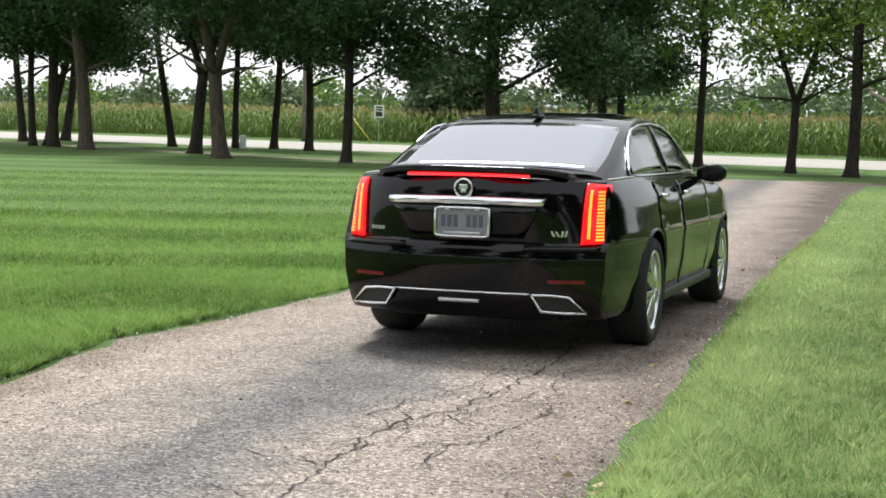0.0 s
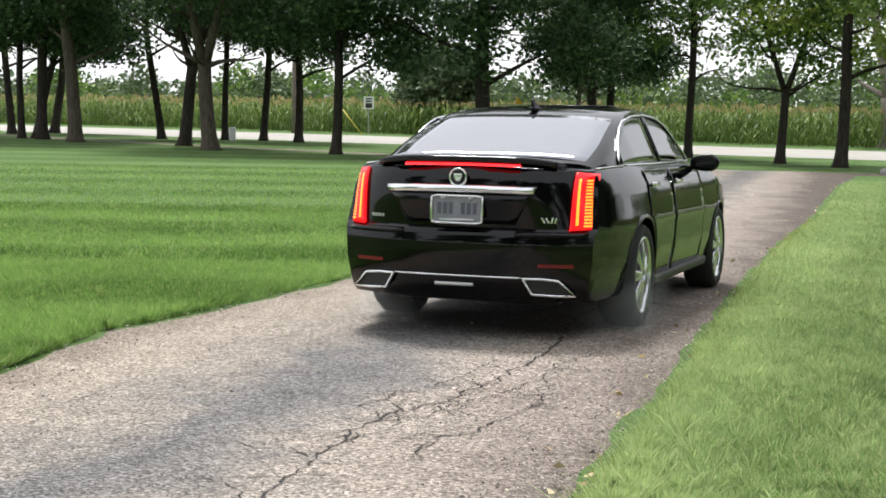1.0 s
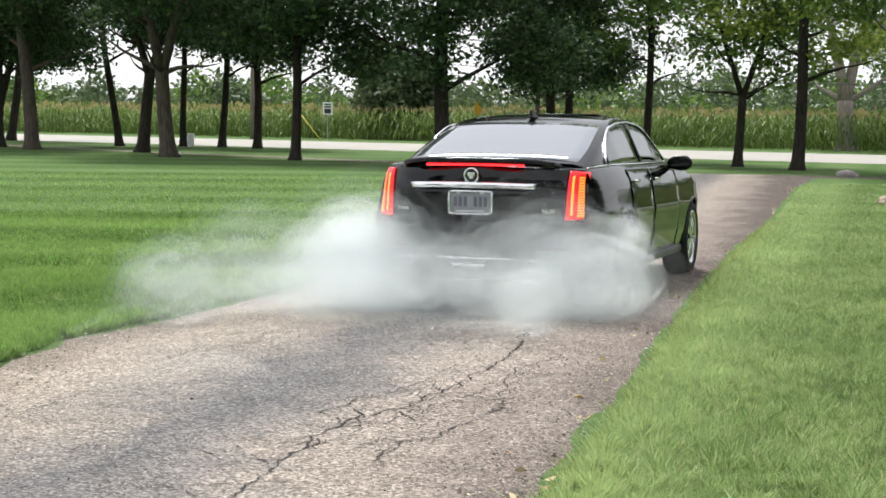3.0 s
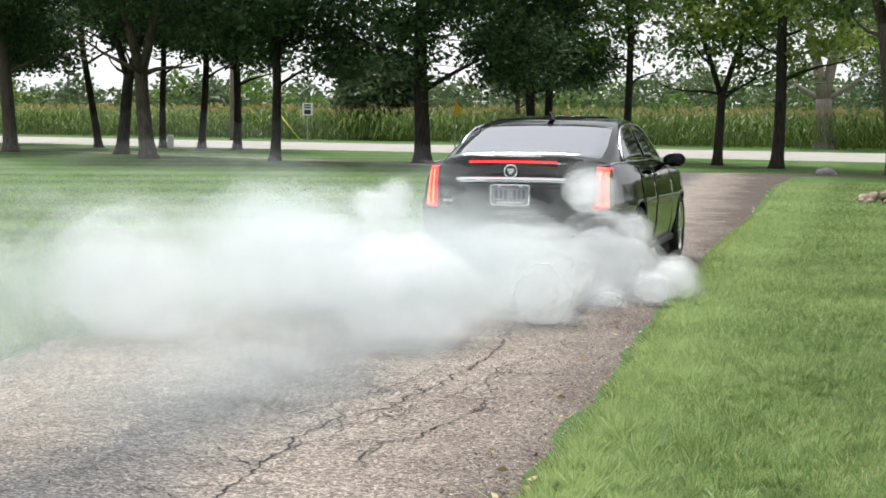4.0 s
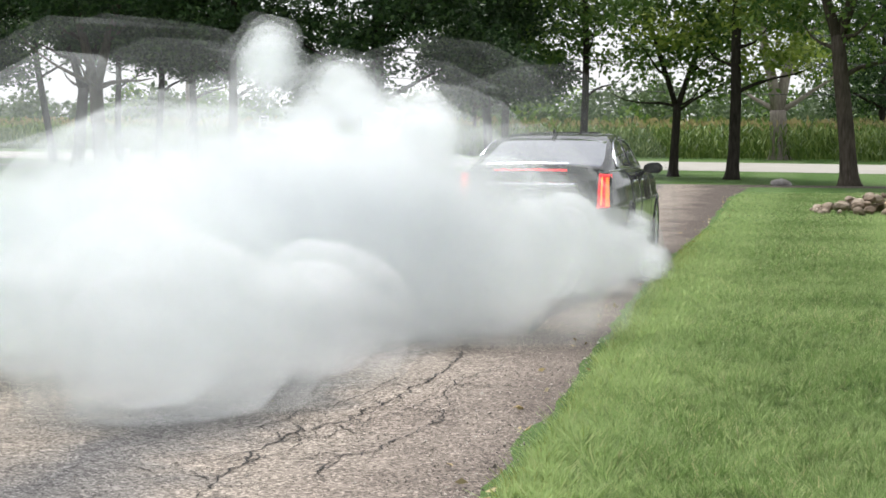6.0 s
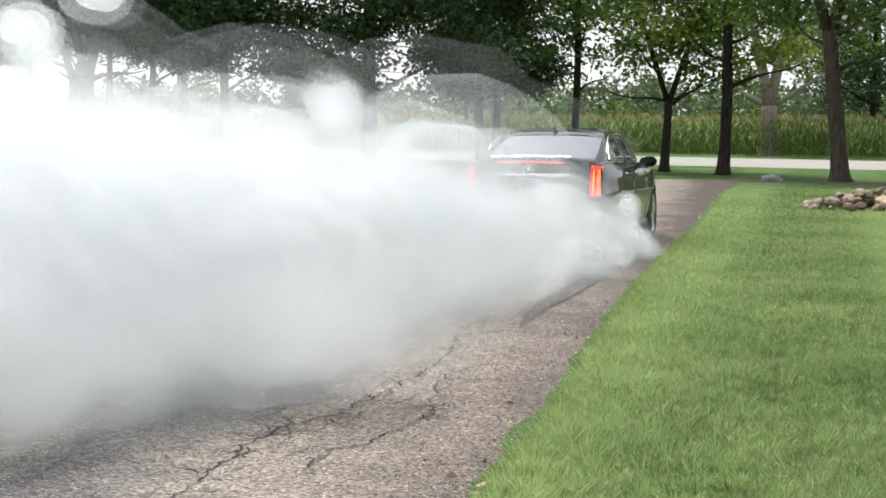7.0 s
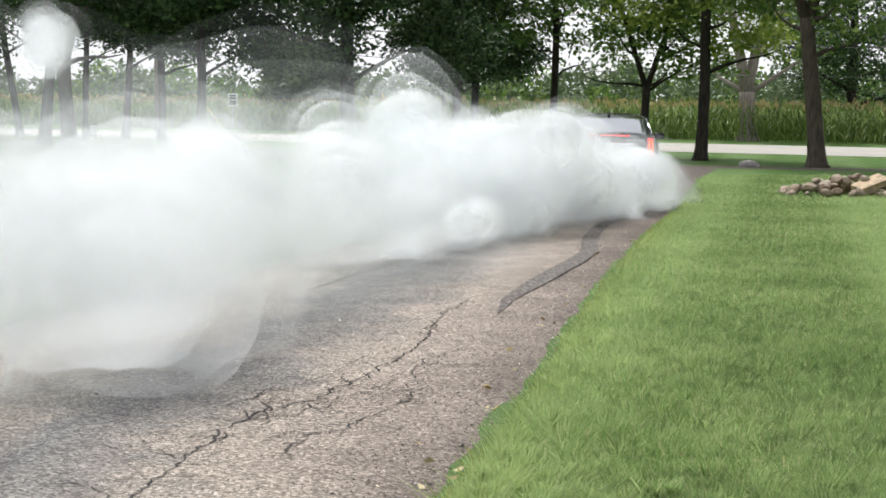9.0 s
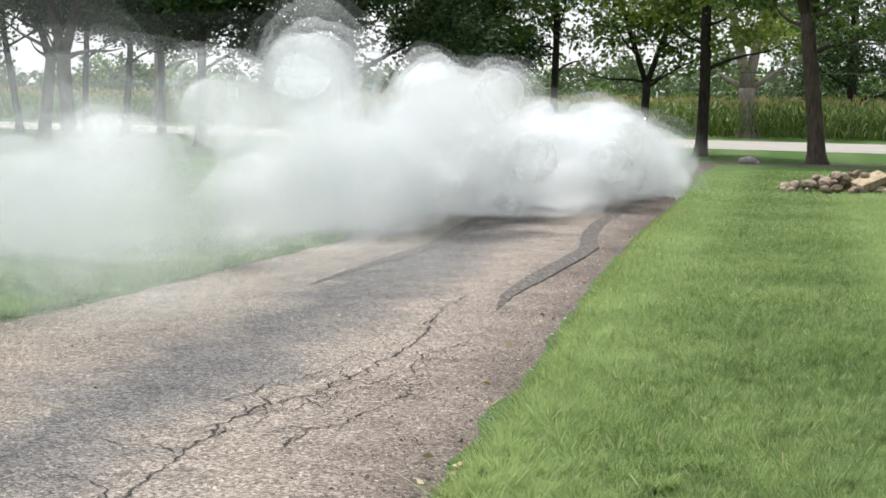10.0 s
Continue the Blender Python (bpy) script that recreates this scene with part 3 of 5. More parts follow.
def car_body():
    levels = [0.0, 0.04, 0.12, 0.2, 0.28, 0.36, 0.44, 0.5, 0.53, 0.56, 0.62, 0.7, 0.78, 0.85, 0.91, 0.96, 1.0]
    rear_x = [0.0, 0.12, 0.24, 0.36, 0.46, 0.54, 0.61, 0.67, 0.72, 0.765]
    side_y = [-0.93, -0.86, -0.75, -0.6, -0.45, -0.3, -0.1, 0.1, 0.4, 0.7, 1.0, 1.3, 1.6, 1.9, 2.2, 2.5, 2.7, 2.9, 3.1, 3.3, 3.45, 3.55]
    front_x = [0.70, 0.6, 0.45, 0.3, 0.15, 0.0]
    bm = bmesh.new()
    rings = []
    for f in levels:
        half = []
        for x in rear_x:
            z = 0.24 + f * (shoulder(-1.1) - 0.24)
            half.append((x, tail(x, z), z))
        for y in side_y:
            z = 0.24 + f * (shoulder(y) - 0.24)
            if y < -0.5:
                back = tail(0.765, z) + 0.02
                y = -0.5 + (y + 0.5) / 0.43 * (-0.5 - back)
            half.append((flank(y, z), y, z))
        for x in front_x:
            z = 0.24 + f * (shoulder(3.7) - 0.24)
            half.append((x, 3.80 - 0.20 * (x / 0.72) ** 2 - 0.08 * abs(z - 0.5), z))
        right = [bm.verts.new(p) for p in half]
        left = [right[0]] + [bm.verts.new((-x, y, z)) for x, y, z in half[1:-1]] + [right[-1]]
        rings.append((right, left))
    for (r0, l0), (r1, l1) in zip(rings, rings[1:]):
        for j in range(len(r0) - 1):
            bm.faces.new((r0[j], r0[j + 1], r1[j + 1], r1[j]))
            bm.faces.new((l0[j + 1], l0[j], l1[j], l1[j + 1]))

    def lid(right, left, crown):
        cols = []
        for a, b in zip(right[1:-1], left[1:-1]):
            row = [a]
            for s in (0.72, 0.36, 0.0, -0.36, -0.72):
                row.append(bm.verts.new((a.co.x * s, a.co.y, a.co.z + crown * (1 - s * s))))
            cols.append(row + [b])
        for p, q in zip(cols, cols[1:]):
            for k in range(len(p) - 1):
                bm.faces.new((p[k], q[k], q[k + 1], p[k + 1]))
        for end, row in ((right[0], cols[0]), (right[-1], cols[-1])):
            for k in range(len(row) - 1):
                bm.faces.new((end, row[k], row[k + 1]))

    lid(*rings[-1], 0.022)
    lid(*rings[0], -0.01)
    bmesh.ops.recalc_face_normals(bm, faces=bm.faces)
    return bm


def cut_arches(ob):
    """Wheel arches cut through the flanks."""
    bm = bmesh.new()
    for y in (0.0, 2.91):
        for side in (-1, 1):
            bmesh.ops.create_cone(bm, cap_ends=True, segments=40, radius1=0.385, radius2=0.385, depth=0.46,
                                  matrix=Matrix.Translation((side * 0.85, y, 0.335)) @ Matrix.Rotation(radians(90), 4, "Y"))
    me = bpy.data.meshes.new("cutter")
    bm.to_mesh(me)
    bm.free()
    cutter = new("cutter", me)
    mod = ob.modifiers.new("arches", "BOOLEAN")
    mod.object, mod.operation, mod.solver = cutter, "DIFFERENCE", "EXACT"
    done = bpy.data.meshes.new_from_object(ob.evaluated_get(bpy.context.evaluated_depsgraph_get()))
    ob.modifiers.clear()
    ob.data = done
    bpy.data.objects.remove(cutter)
    for p in done.polygons:
        p.use_smooth = True
    done.set_sharp_from_angle(angle=radians(32))
    done.materials.clear()
    done.materials.append(PAINT)
    for p in done.polygons:
        p.material_index = 0


def roof_line(y):
    return line(y, [(-0.66, 1.075), (-0.5, 1.125), (-0.2, 1.225), (0.1, 1.32), (0.3, 1.374), (0.5, 1.412), (0.75, 1.438), (1.05, 1.448), (1.35, 1.437), (1.6, 1.405), (1.9, 1.30), (2.2, 1.165), (2.45, 1.06)])


def belt_half(y):
    return line(y, [(-0.66, 0.72), (-0.3, 0.775), (0.2, 0.80), (1.6, 0.80), (2.1, 0.78), (2.45, 0.66)])


def cabin_x(y, z):
    """Half width of the cabin's side at y and z."""
    return belt_half(y) - 0.165 * max(0, z - 1.04) / 0.36 - 0.10 * max(0, z - 1.25) ** 2


def cabin_section(y):
    zt = roof_line(y)
    base = 1.03
    lo = zt - 0.035 - 0.02 * min(1, (zt - 1.05) / 0.3)
    xs = [(cabin_x(y, base), base)]
    for s in (0.35, 0.7, 1.0):
        z = base + (lo - base) * s
        xs.append((cabin_x(y, z), z))
    edge = xs[-1][0]
    xs += [(edge - 0.03, zt - 0.018), (edge - 0.09, zt - 0.004), (edge * 0.6, zt + 0.008), (edge * 0.3, zt + 0.014), (0.0, zt + 0.016)]
    return xs


def car_cabin():
    bm = bmesh.new()
    rows = []
    for y in [-0.66, -0.5, -0.35, -0.2, -0.05, 0.1, 0.2, 0.3, 0.4, 0.5, 0.62, 0.75, 0.9, 1.05, 1.2, 1.35, 1.5, 1.6, 1.75, 1.9, 2.05, 2.2, 2.33, 2.45]:
        h = cabin_section(y)
        rows.append([bm.verts.new((x, y, z)) for x, z in h] + [bm.verts.new((-x, y, z)) for x, z in h[-2::-1]])
    for a, b in zip(rows, rows[1:]):
        for k in range(len(a) - 1):
            bm.faces.new((a[k], b[k], b[k + 1], a[k + 1]))
    bm.faces.new(rows[0][::-1])
    bm.faces.new(rows[-1])
    bmesh.ops.recalc_face_normals(bm, faces=bm.faces)
    return bm


def patch(rows, thick, inward):
    """A thin curved plate over a grid of points; inward: the way in which it gets its thickness."""
    bm = bmesh.new()
    front = [[bm.verts.new(p) for p in r] for r in rows]
    back = [[bm.verts.new(Vector(p) + Vector(inward) * thick) for p in r] for r in rows]
    n, m = len(rows), len(rows[0])
    for i in range(n - 1):
        for j in range(m - 1):
            bm.faces.new((front[i][j], front[i][j + 1], front[i + 1][j + 1], front[i + 1][j]))
            bm.faces.new((back[i][j], back[i + 1][j], back[i + 1][j + 1], back[i][j + 1]))
    for j in range(m - 1):
        bm.faces.new((front[0][j], back[0][j], back[0][j + 1], front[0][j + 1]))
        bm.faces.new((front[-1][j + 1], back[-1][j + 1], back[-1][j], front[-1][j]))
    for i in range(n - 1):
        bm.faces.new((front[i + 1][0], back[i + 1][0], back[i][0], front[i][0]))
        bm.faces.new((front[i][-1], back[i][-1], back[i + 1][-1], front[i + 1][-1]))
    bmesh.ops.recalc_face_normals(bm, faces=bm.faces)
    return bm


def rod(name, points, radius, material, parent, label="", closed=False, sides=8):
    pts = list(points) + ([points[0]] if closed else [])
    v, f = tube(pts, [radius] * len(pts), sides, not closed)
    return part(name, mesh_of(name, v, f, material, True), None, parent, label)


def spread_list(a, b, n):
    return [a + (b - a) * i / (n - 1) for i in range(n)]


def side_window(side, y0, y1, parent):
    low = lambda y: 1.072
    high = lambda y: line(y, [(-0.20, 1.09), (-0.05, 1.20), (0.1, 1.285), (0.25, 1.335), (0.6, 1.375), (1.05, 1.392), (1.4, 1.375), (1.62, 1.33), (1.9, 1.20), (2.08, 1.085)])
    rows = []
    for s in spread_list(0, 1, 6):
        row = []
        for y in spread_list(y0, y1, 12):
            z = low(y) + (high(y) - low(y)) * s
            row.append((side * (cabin_x(y, z) + 0.007), y, z))
        rows.append(row)
    pane = part("side_window", patch(rows, 0.006, (-side, 0, 0)), SIDE_GLASS, parent, "dark tinted side window", True)
    return pane, low, high


def tail_lamp(side, parent):
    lamp = new("tail_lamp")
    lamp.parent = parent
    tagged(lamp, label="tall lit red tail lamp with glowing light bars")

    def at(u, z, out=0.022):
        """A place on the lens: u across from its inner to its outer edge."""
        s = (z - 0.68) / 0.345
        x0, x1 = 0.662 + 0.012 * s, 0.815 - 0.030 * s
        x = x0 + (x1 - x0) * u
        w = max(0.0, (u - 0.62) / 0.38)
        y = tail(x0 + (x1 - x0) * min(u, 0.85), z) - out * (1 - 0.5 * w) + 0.075 * w ** 1.6
        return Vector((side * (x + 0.006 * (1 - w)), y, z))

    body = [[at(u, 0.68 + 0.345 * s + 0.010 * (u - 0.4) * (1 - 2 * s)) for u in spread_list(0, 1, 11)] for s in spread_list(0, 1, 12)]
    part("lens", patch(body, 0.05, (-0.3 * side, 1, 0)), LENS, lamp, "", True)
    bar = [[at(u, 0.71 + 0.28 * s, 0.028) for u in (0.20, 0.25, 0.30)] for s in spread_list(0, 1, 8)]
    part("light_bar", patch(bar, 0.012, (0, 1, 0)), LED, lamp, "thin upright orange light bar", True)
    rung = [[at(u, 0.70 + 0.012 * s, 0.027) for u in spread_list(0.50, 0.78, 4)] for s in (0, 1)]
    first = part("light_segment", patch(rung, 0.012, (0, 1, 0)), LED, lamp)
    for i in range(1, 15):
        z = 0.70 + i * 0.0195
        rung = [[at(u, z + 0.011 * s, 0.027) for u in spread_list(0.50 + 0.003 * i, 0.78, 4)] for s in (0, 1)]
        part("light_segment", patch(rung, 0.012, (0, 1, 0)), LED, lamp)
    return lamp


def lathe(profile, steps, axis_x=True):
    bm = bmesh.new()
    rings = []
    for k in range(steps):
        w = 2 * math.pi * k / steps
        rings.append([bm.verts.new((x, r * math.sin(w), r * math.cos(w))) for x, r in profile])
    for k in range(steps):
        a, b = rings[k], rings[(k + 1) % steps]
        for j in range(len(profile) - 1):
            bm.faces.new((a[j], a[j + 1], b[j + 1], b[j]))
    bmesh.ops.recalc_face_normals(bm, faces=bm.faces)
    return bm


def make_wheel(side, y, parent):
    """A wheel whose outer face looks to that side; it turns about its own x."""
    wheel = new("wheel")
    wheel.parent = parent
    wheel.location = (side * 0.79, y, 0.338)
    o = side
    part("tyre", lathe([(-0.10 * o, 0.25), (-0.122 * o, 0.28), (-0.122 * o, 0.315), (-0.10 * o, 0.334), (-0.05 * o, 0.339), (0.05 * o, 0.339), (0.10 * o, 0.334),
                        (0.122 * o, 0.315), (0.124 * o, 0.285), (0.112 * o, 0.252), (0.10 * o, 0.25)], 48), TYRE, wheel, "", True)
    part("rim", lathe([(-0.10 * o, 0.252), (-0.09 * o, 0.225), (0.06 * o, 0.218), (0.10 * o, 0.228), (0.116 * o, 0.242), (0.116 * o, 0.254), (0.10 * o, 0.256)], 48), RIM, wheel, "polished alloy rim", True)
    part("brake_disc", lathe([(0.0, 0.0001), (0.0, 0.19), (-0.02 * o, 0.19), (-0.02 * o, 0.0001)], 36), DISC, wheel)
    part("hub", lathe([(0.04 * o, 0.0001), (0.10 * o, 0.0001), (0.108 * o, 0.03), (0.10 * o, 0.055), (0.04 * o, 0.06)], 24), RIM, wheel, "", True)
    bm = bmesh.new()
    for k in (-1, 1):
        w = radians(7.5 * k)
        m = Matrix.Rotation(w, 4, "X") @ Matrix.Translation((0.092 * o, 0, 0.135)) @ Matrix.Rotation(radians(-7 * o), 4, "Y")
        box_bm(bm, 0.034, 0.036, 0.195, m, 0.009)
    spoke = part("spoke", bm, RIM, wheel)
    for k in range(1, 7):
        s = new("spoke", spoke.data)
        s.parent = wheel
        s.rotation_euler = (2 * math.pi * k / 7, 0, 0)
    return wheel


def make_car():
    car = tagged(new("car"), "glossy black four-door sedan with lit red tail lamps", "car")
    body = part("body", car_body(), PAINT, car)
    cut_arches(body)
    cabin = part("cabin", car_cabin(), PAINT, car, "black roof and window pillars", True)
    cabin.data.set_sharp_from_angle(angle=radians(50))

    # glass
    rows = []
    for y in spread_list(-0.60, 0.27, 12):
        e = cabin_section(y)[4][0] - 0.045
        rows.append([(e * s, y, roof_line(y) + 0.021 - 0.020 * s ** 4 - 0.006 * s * s) for s in spread_list(-1, 1, 15)])
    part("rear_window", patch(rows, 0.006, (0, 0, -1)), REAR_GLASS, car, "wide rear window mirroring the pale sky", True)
    rows = []
    for y in spread_list(1.62, 2.40, 10):
        e = cabin_section(y)[4][0] - 0.03
        rows.append([(e * s, y, roof_line(y) + 0.021 - 0.018 * s ** 4) for s in spread_list(-1, 1, 11)])
    part("windscreen", patch(rows, 0.006, (0, 0, -1)), SIDE_GLASS, car, "", True)
    rows = [[(x, y, roof_line(y) + 0.022) for x in spread_list(-0.40, 0.40, 5)] for y in spread_list(0.95, 1.42, 5)]
    part("sunroof", patch(rows, 0.006, (0, 0, -1)), SIDE_GLASS, car, "", True)
    for side in (-1, 1):
        side_window(side, -0.19, 0.90, car)
        _, low, high = side_window(side, 0.96, 2.07, car)
        ring = [(side * (cabin_x(y, high(y)) + (0.005 if side > 0 else -0.003)), y, high(y) + 0.012) for y in (-0.20, -0.12, -0.05, 0.03, 0.1, 0.18, 0.25, 0.42, 0.6, 0.82, 1.05, 1.4, 1.62, 1.9, 2.08)]
        ring += [(side * (cabin_x(y, 1.062) + (0.006 if side > 0 else -0.002)), y, 1.062) for y in (2.1, 1.5, 1.0, 0.5, 0.0, -0.22)]
        rod("window_trim", ring, 0.008, CHROME, car, "bright chrome window surround", closed=True)
        rod("belt_trim", [(side * (flank(y, shoulder(y)) + 0.004), y, shoulder(y) + 0.002) for y in (-0.22, -0.4, -0.6, -0.76)], 0.006, SATIN, car)
        # doors as slightly proud skins, their joints left open
        for name, y0, y1 in (("rear_door", 0.16, 0.985), ("front_door", 1.0, 2.16)):
            skin = []
            for s in spread_list(0, 1, 14):
                row = []
                for y in spread_list(y0, y1, 14):
                    lo = 0.30
                    if name == "rear_door":
                        d = 0.43 ** 2 - y * y
                        lo = max(lo, 0.335 + math.sqrt(d)) if d > 0 else lo
                    z = lo + (shoulder(y) - 0.03 - lo) * s
                    row.append((side * (flank(y, z) + 0.004), y, z))
                skin.append(row)
            door = part(name, patch(skin, 0.003, (-side, 0, 0)), PAINT, car, "", True)
            hy = y0 + 0.13 if name == "rear_door" else y0 + 0.14
            bm = bmesh.new()
            box_bm(bm, 0.022, 0.19, 0.028, Matrix.Translation((side * (flank(hy, 0.93) + 0.022), hy + 0.05, 0.93)), 0.010)
            part("door_handle", bm, CHROME, door, "chrome door handle", True)
        # sill, arch lip, mirror
        bm = bmesh.new()
        box_bm(bm, 0.05, 2.0, 0.07, Matrix.Translation((side * 0.865, 1.455, 0.265)), 0.02)
        part("sill", bm, BLACK_TRIM, car)
        for y in (0.0, 2.91):
            arc = [(side * (flank(y + 0.395 * math.cos(w), 0.335 + 0.395 * math.sin(w)) - 0.002), y + 0.39 * math.cos(w), 0.335 + 0.39 * math.sin(w)) for w in spread_list(radians(-8), radians(188), 22)]
            rod("arch_lip", arc, 0.012, PAINT, car)
        bm = bmesh.new()
        bmesh.ops.create_uvsphere(bm, u_segments=20, v_segments=12, radius=1, matrix=Matrix.Translation((side * 0.945, 1.95, 1.055)) @ Matrix.Diagonal((0.115, 0.09, 0.066, 1)))
        for v in bm.verts:
            v.co.y = max(v.co.y, 1.915)
            if abs(v.co.x) > 0.99:
                v.co.z = 1.055 + (v.co.z - 1.055) * 1.15
        box_bm(bm, 0.20, 0.05, 0.035, Matrix.Translation((side * 0.84, 1.97, 1.02)), 0.012)
        mirror = part("door_mirror", bm, PAINT, car, "black door mirror on a short arm", True)
        bm = bmesh.new()
        box_bm(bm, 0.15, 0.006, 0.085, Matrix.Translation((side * 0.955, 1.912, 1.057)), 0.002)
        part("mirror_glass", bm, SIDE_GLASS, mirror)
        tail_lamp(side, car)

    # boot lid with its bars, badge and plate
    def rear(x, z, out):
        return (x, tail(x, z) - out, z)

    rows = [[rear(s * (0.44 - 0.09 * (1 - k)), 0.705 + 0.175 * k, 0.004 + 0.034 * k) for s in spread_list(-1, 1, 15)] for k in spread_list(0, 1, 5)]
    part("boot_panel", patch(rows, 0.02, (0, 1, 0)), PAINT, car, "raised panel of the boot lid", True)
    rows = []
    for z, out in ((0.884, 0.020), (0.892, 0.044), (0.912, 0.050), (0.930, 0.040), (0.938, 0.016)):
        rows.append([rear(s * (0.468 + 0.35 * (z - 0.91)), z + 0.006 * (1 - s * s), out) for s in spread_list(-1, 1, 17)])
    part("chrome_bar", patch(rows, 0.02, (0, 1, 0)), CHROME, car, "wide chrome bar across the boot lid", True)
    badge = new("badge")
    badge.parent = car
    tagged(badge, label="round silver emblem with a plain shield")
    ring = [(0.052 * math.cos(w), tail(0, 0.985) - 0.040, 0.985 + 0.052 * math.sin(w)) for w in spread_list(0, 2 * math.pi, 29)[:-1]]
    rod("ring", ring, 0.007, CHROME, badge, closed=True)
    bm = bmesh.new()
    bmesh.ops.create_cone(bm, cap_ends=True, segments=28, radius1=0.05, radius2=0.05, depth=0.02, matrix=Matrix.Translation((0, tail(0, 0.985) - 0.024, 0.985)) @ Matrix.Rotation(radians(90), 4, "X"))
    part("disc", bm, BLACK_TRIM, badge)
    bm = bmesh.new()
    box_bm(bm, 0.056, 0.012, 0.030, Matrix.Translation((0, tail(0, 0.985) - 0.040, 0.993)), 0.004)
    box_bm(bm, 0.036, 0.012, 0.022, Matrix.Translation((0, tail(0, 0.985) - 0.039, 0.970)), 0.006)
    part("shield", bm, CHROME, badge)
    plate = new("number_plate")
    plate.parent = car
    tagged(plate, label="pale number plate in a chrome frame")
    py = tail(0, 0.79) - 0.045
    bm = bmesh.new()
    box_bm(bm, 0.305, 0.008, 0.150, Matrix.Translation((0, py, 0.79)), 0.003)
    part("sheet", bm, PLATE, plate)
    loop = [(-0.16, 0.715), (-0.13, 0.708), (0.13, 0.708), (0.16, 0.715), (0.163, 0.79), (0.16, 0.867), (0.13, 0.872), (-0.13, 0.872), (-0.16, 0.867), (-0.163, 0.79)]
    rod("plate_frame", [(x, py - 0.006, z) for x, z in loop], 0.0085, CHROME, plate, "chrome plate frame", closed=True)
    rod("frame_bar", [(-0.11, py - 0.006, 0.728), (0.11, py - 0.006, 0.728)], 0.008, SATIN, plate)
    for i in range(7):
        if i == 3:
            continue
        bm = bmesh.new()
        box_bm(bm, 0.024, 0.004, 0.070, Matrix.Translation((-0.114 + 0.038 * i, py - 0.006, 0.797)), 0.001)
        part("plate_mark", bm, INK, plate)
    for x in (-0.09, 0.09):
        bm = bmesh.new()
        box_bm(bm, 0.03, 0.012, 0.016, Matrix.Translation((x, py - 0.008, 0.862)), 0.004)
        part("screw_cap", bm, SATIN, plate)
    # small letter-like marks at the corners of the lid
    for k, x in enumerate((-0.60, -0.575, -0.55, -0.525)):
        bm = bmesh.new()
        box_bm(bm, 0.018, 0.006, 0.020, Matrix.Translation((x, tail(x, 0.735) - 0.006, 0.735)), 0.002)
        part("model_mark", bm, SATIN, car)
    for x, lean in ((0.515, 32), (0.540, 32), (0.565, -20), (0.585, -20)):
        bm = bmesh.new()
        box_bm(bm, 0.011, 0.006, 0.036, Matrix.Translation((x, tail(x, 0.735) - 0.008, 0.735)) @ Matrix.Rotation(radians(-lean), 4, "Y"), 0.002)
        part("sport_mark", bm, CHROME, car)
    # spoiler and high brake lamp
    rows = [[(0.575 * s, tail(0.575 * s, 1.04) + d, 1.102 + h - 0.030 * abs(s) ** 5) for s in spread_list(-1, 1, 19)]
            for d, h in ((0.045, -0.034), (-0.030, -0.010), (-0.035, 0.004), (0.02, 0.016), (0.14, 0.006), (0.22, -0.012))]
    part("spoiler", patch(rows, 0.012, (0, 0.2, -1)), PAINT, car, "black lip spoiler", True)
    rows = [[(0.37 * s, tail(0.37 * s, 1.03) - 0.022 + 0.01 * k, 1.052 + 0.016 * k + 0.004 * (1 - s * s)) for s in spread_list(-1, 1, 17)] for k in (0, 1)]
    part("brake_lamp", patch(rows, 0.012, (0, 1, 0)), BRAKE, car, "lit red brake strip under the spoiler")
    # bumper: reflectors, exhaust tips, chrome strip
    for side in (-1, 1):
        rows = [[rear(side * x, z, 0.006) for x in spread_list(0.50, 0.70, 9)] for z in (0.453, 0.474)]
        part("reflector", patch(rows, 0.01, (0, 1, 0)), REFLECTOR, car, "narrow dark red bumper reflector")
        rows = [[rear(side * x, z, 0.004 + 0.02 * k) for x in spread_list(0.36, 0.775, 10)] for k, z in ((1, 0.640), (0, 0.668))]
        part("bumper_ledge", patch(rows, 0.015, (0, 1, 0)), PAINT, car, "", True)
        corners = [(0.415, 0.385), (0.52, 0.386), (0.62, 0.376), (0.655, 0.345), (0.715, 0.285), (0.60, 0.285), (0.47, 0.292)]
        tip = rod("exhaust_tip", [(side * x, tail(x, 0.36) - 0.030 + 0.02 * (0.385 - z), z) for x, z in corners], 0.009, CHROME, car, "chrome exhaust trim", closed=True)
        # solid black plate stands for the shaded hollow inside the trim
        bm = bmesh.new()
        bm.faces.new([bm.verts.new((side * x, tail(x, 0.36) - 0.020, z)) for x, z in corners])
        r = bmesh.ops.extrude_face_region(bm, geom=list(bm.faces))
        for v in r["geom"]:
            if isinstance(v, bmesh.types.BMVert):
                v.co.y += 0.05
        bmesh.ops.recalc_face_normals(bm, faces=bm.faces)
        part("exhaust_hole", bm, BLACK_TRIM, tip, "black plate for the shaded exhaust opening")
    rod("bumper_strip", [rear(x, 0.388, 0.006) for x in spread_list(-0.425, 0.405, 13)], 0.0065, CHROME, car, "thin chrome bumper strip")
    bm = bmesh.new()
    box_bm(bm, 0.25, 0.02, 0.022, Matrix.Translation((-0.02, tail(0, 0.33) - 0.008, 0.335)), 0.006)
    part("tow_cover", bm, SATIN, car, "dull metal slot under the bumper")
    bm = bmesh.new()
    box_bm(bm, 1.0, 0.30, 0.10, Matrix.Translation((0, -0.86, 0.285)), 0.03)
    part("diffuser", bm, BLACK_TRIM, car)
    # added low box: keeps light from leaking under the car, leaves ground clearance
    bm = bmesh.new()
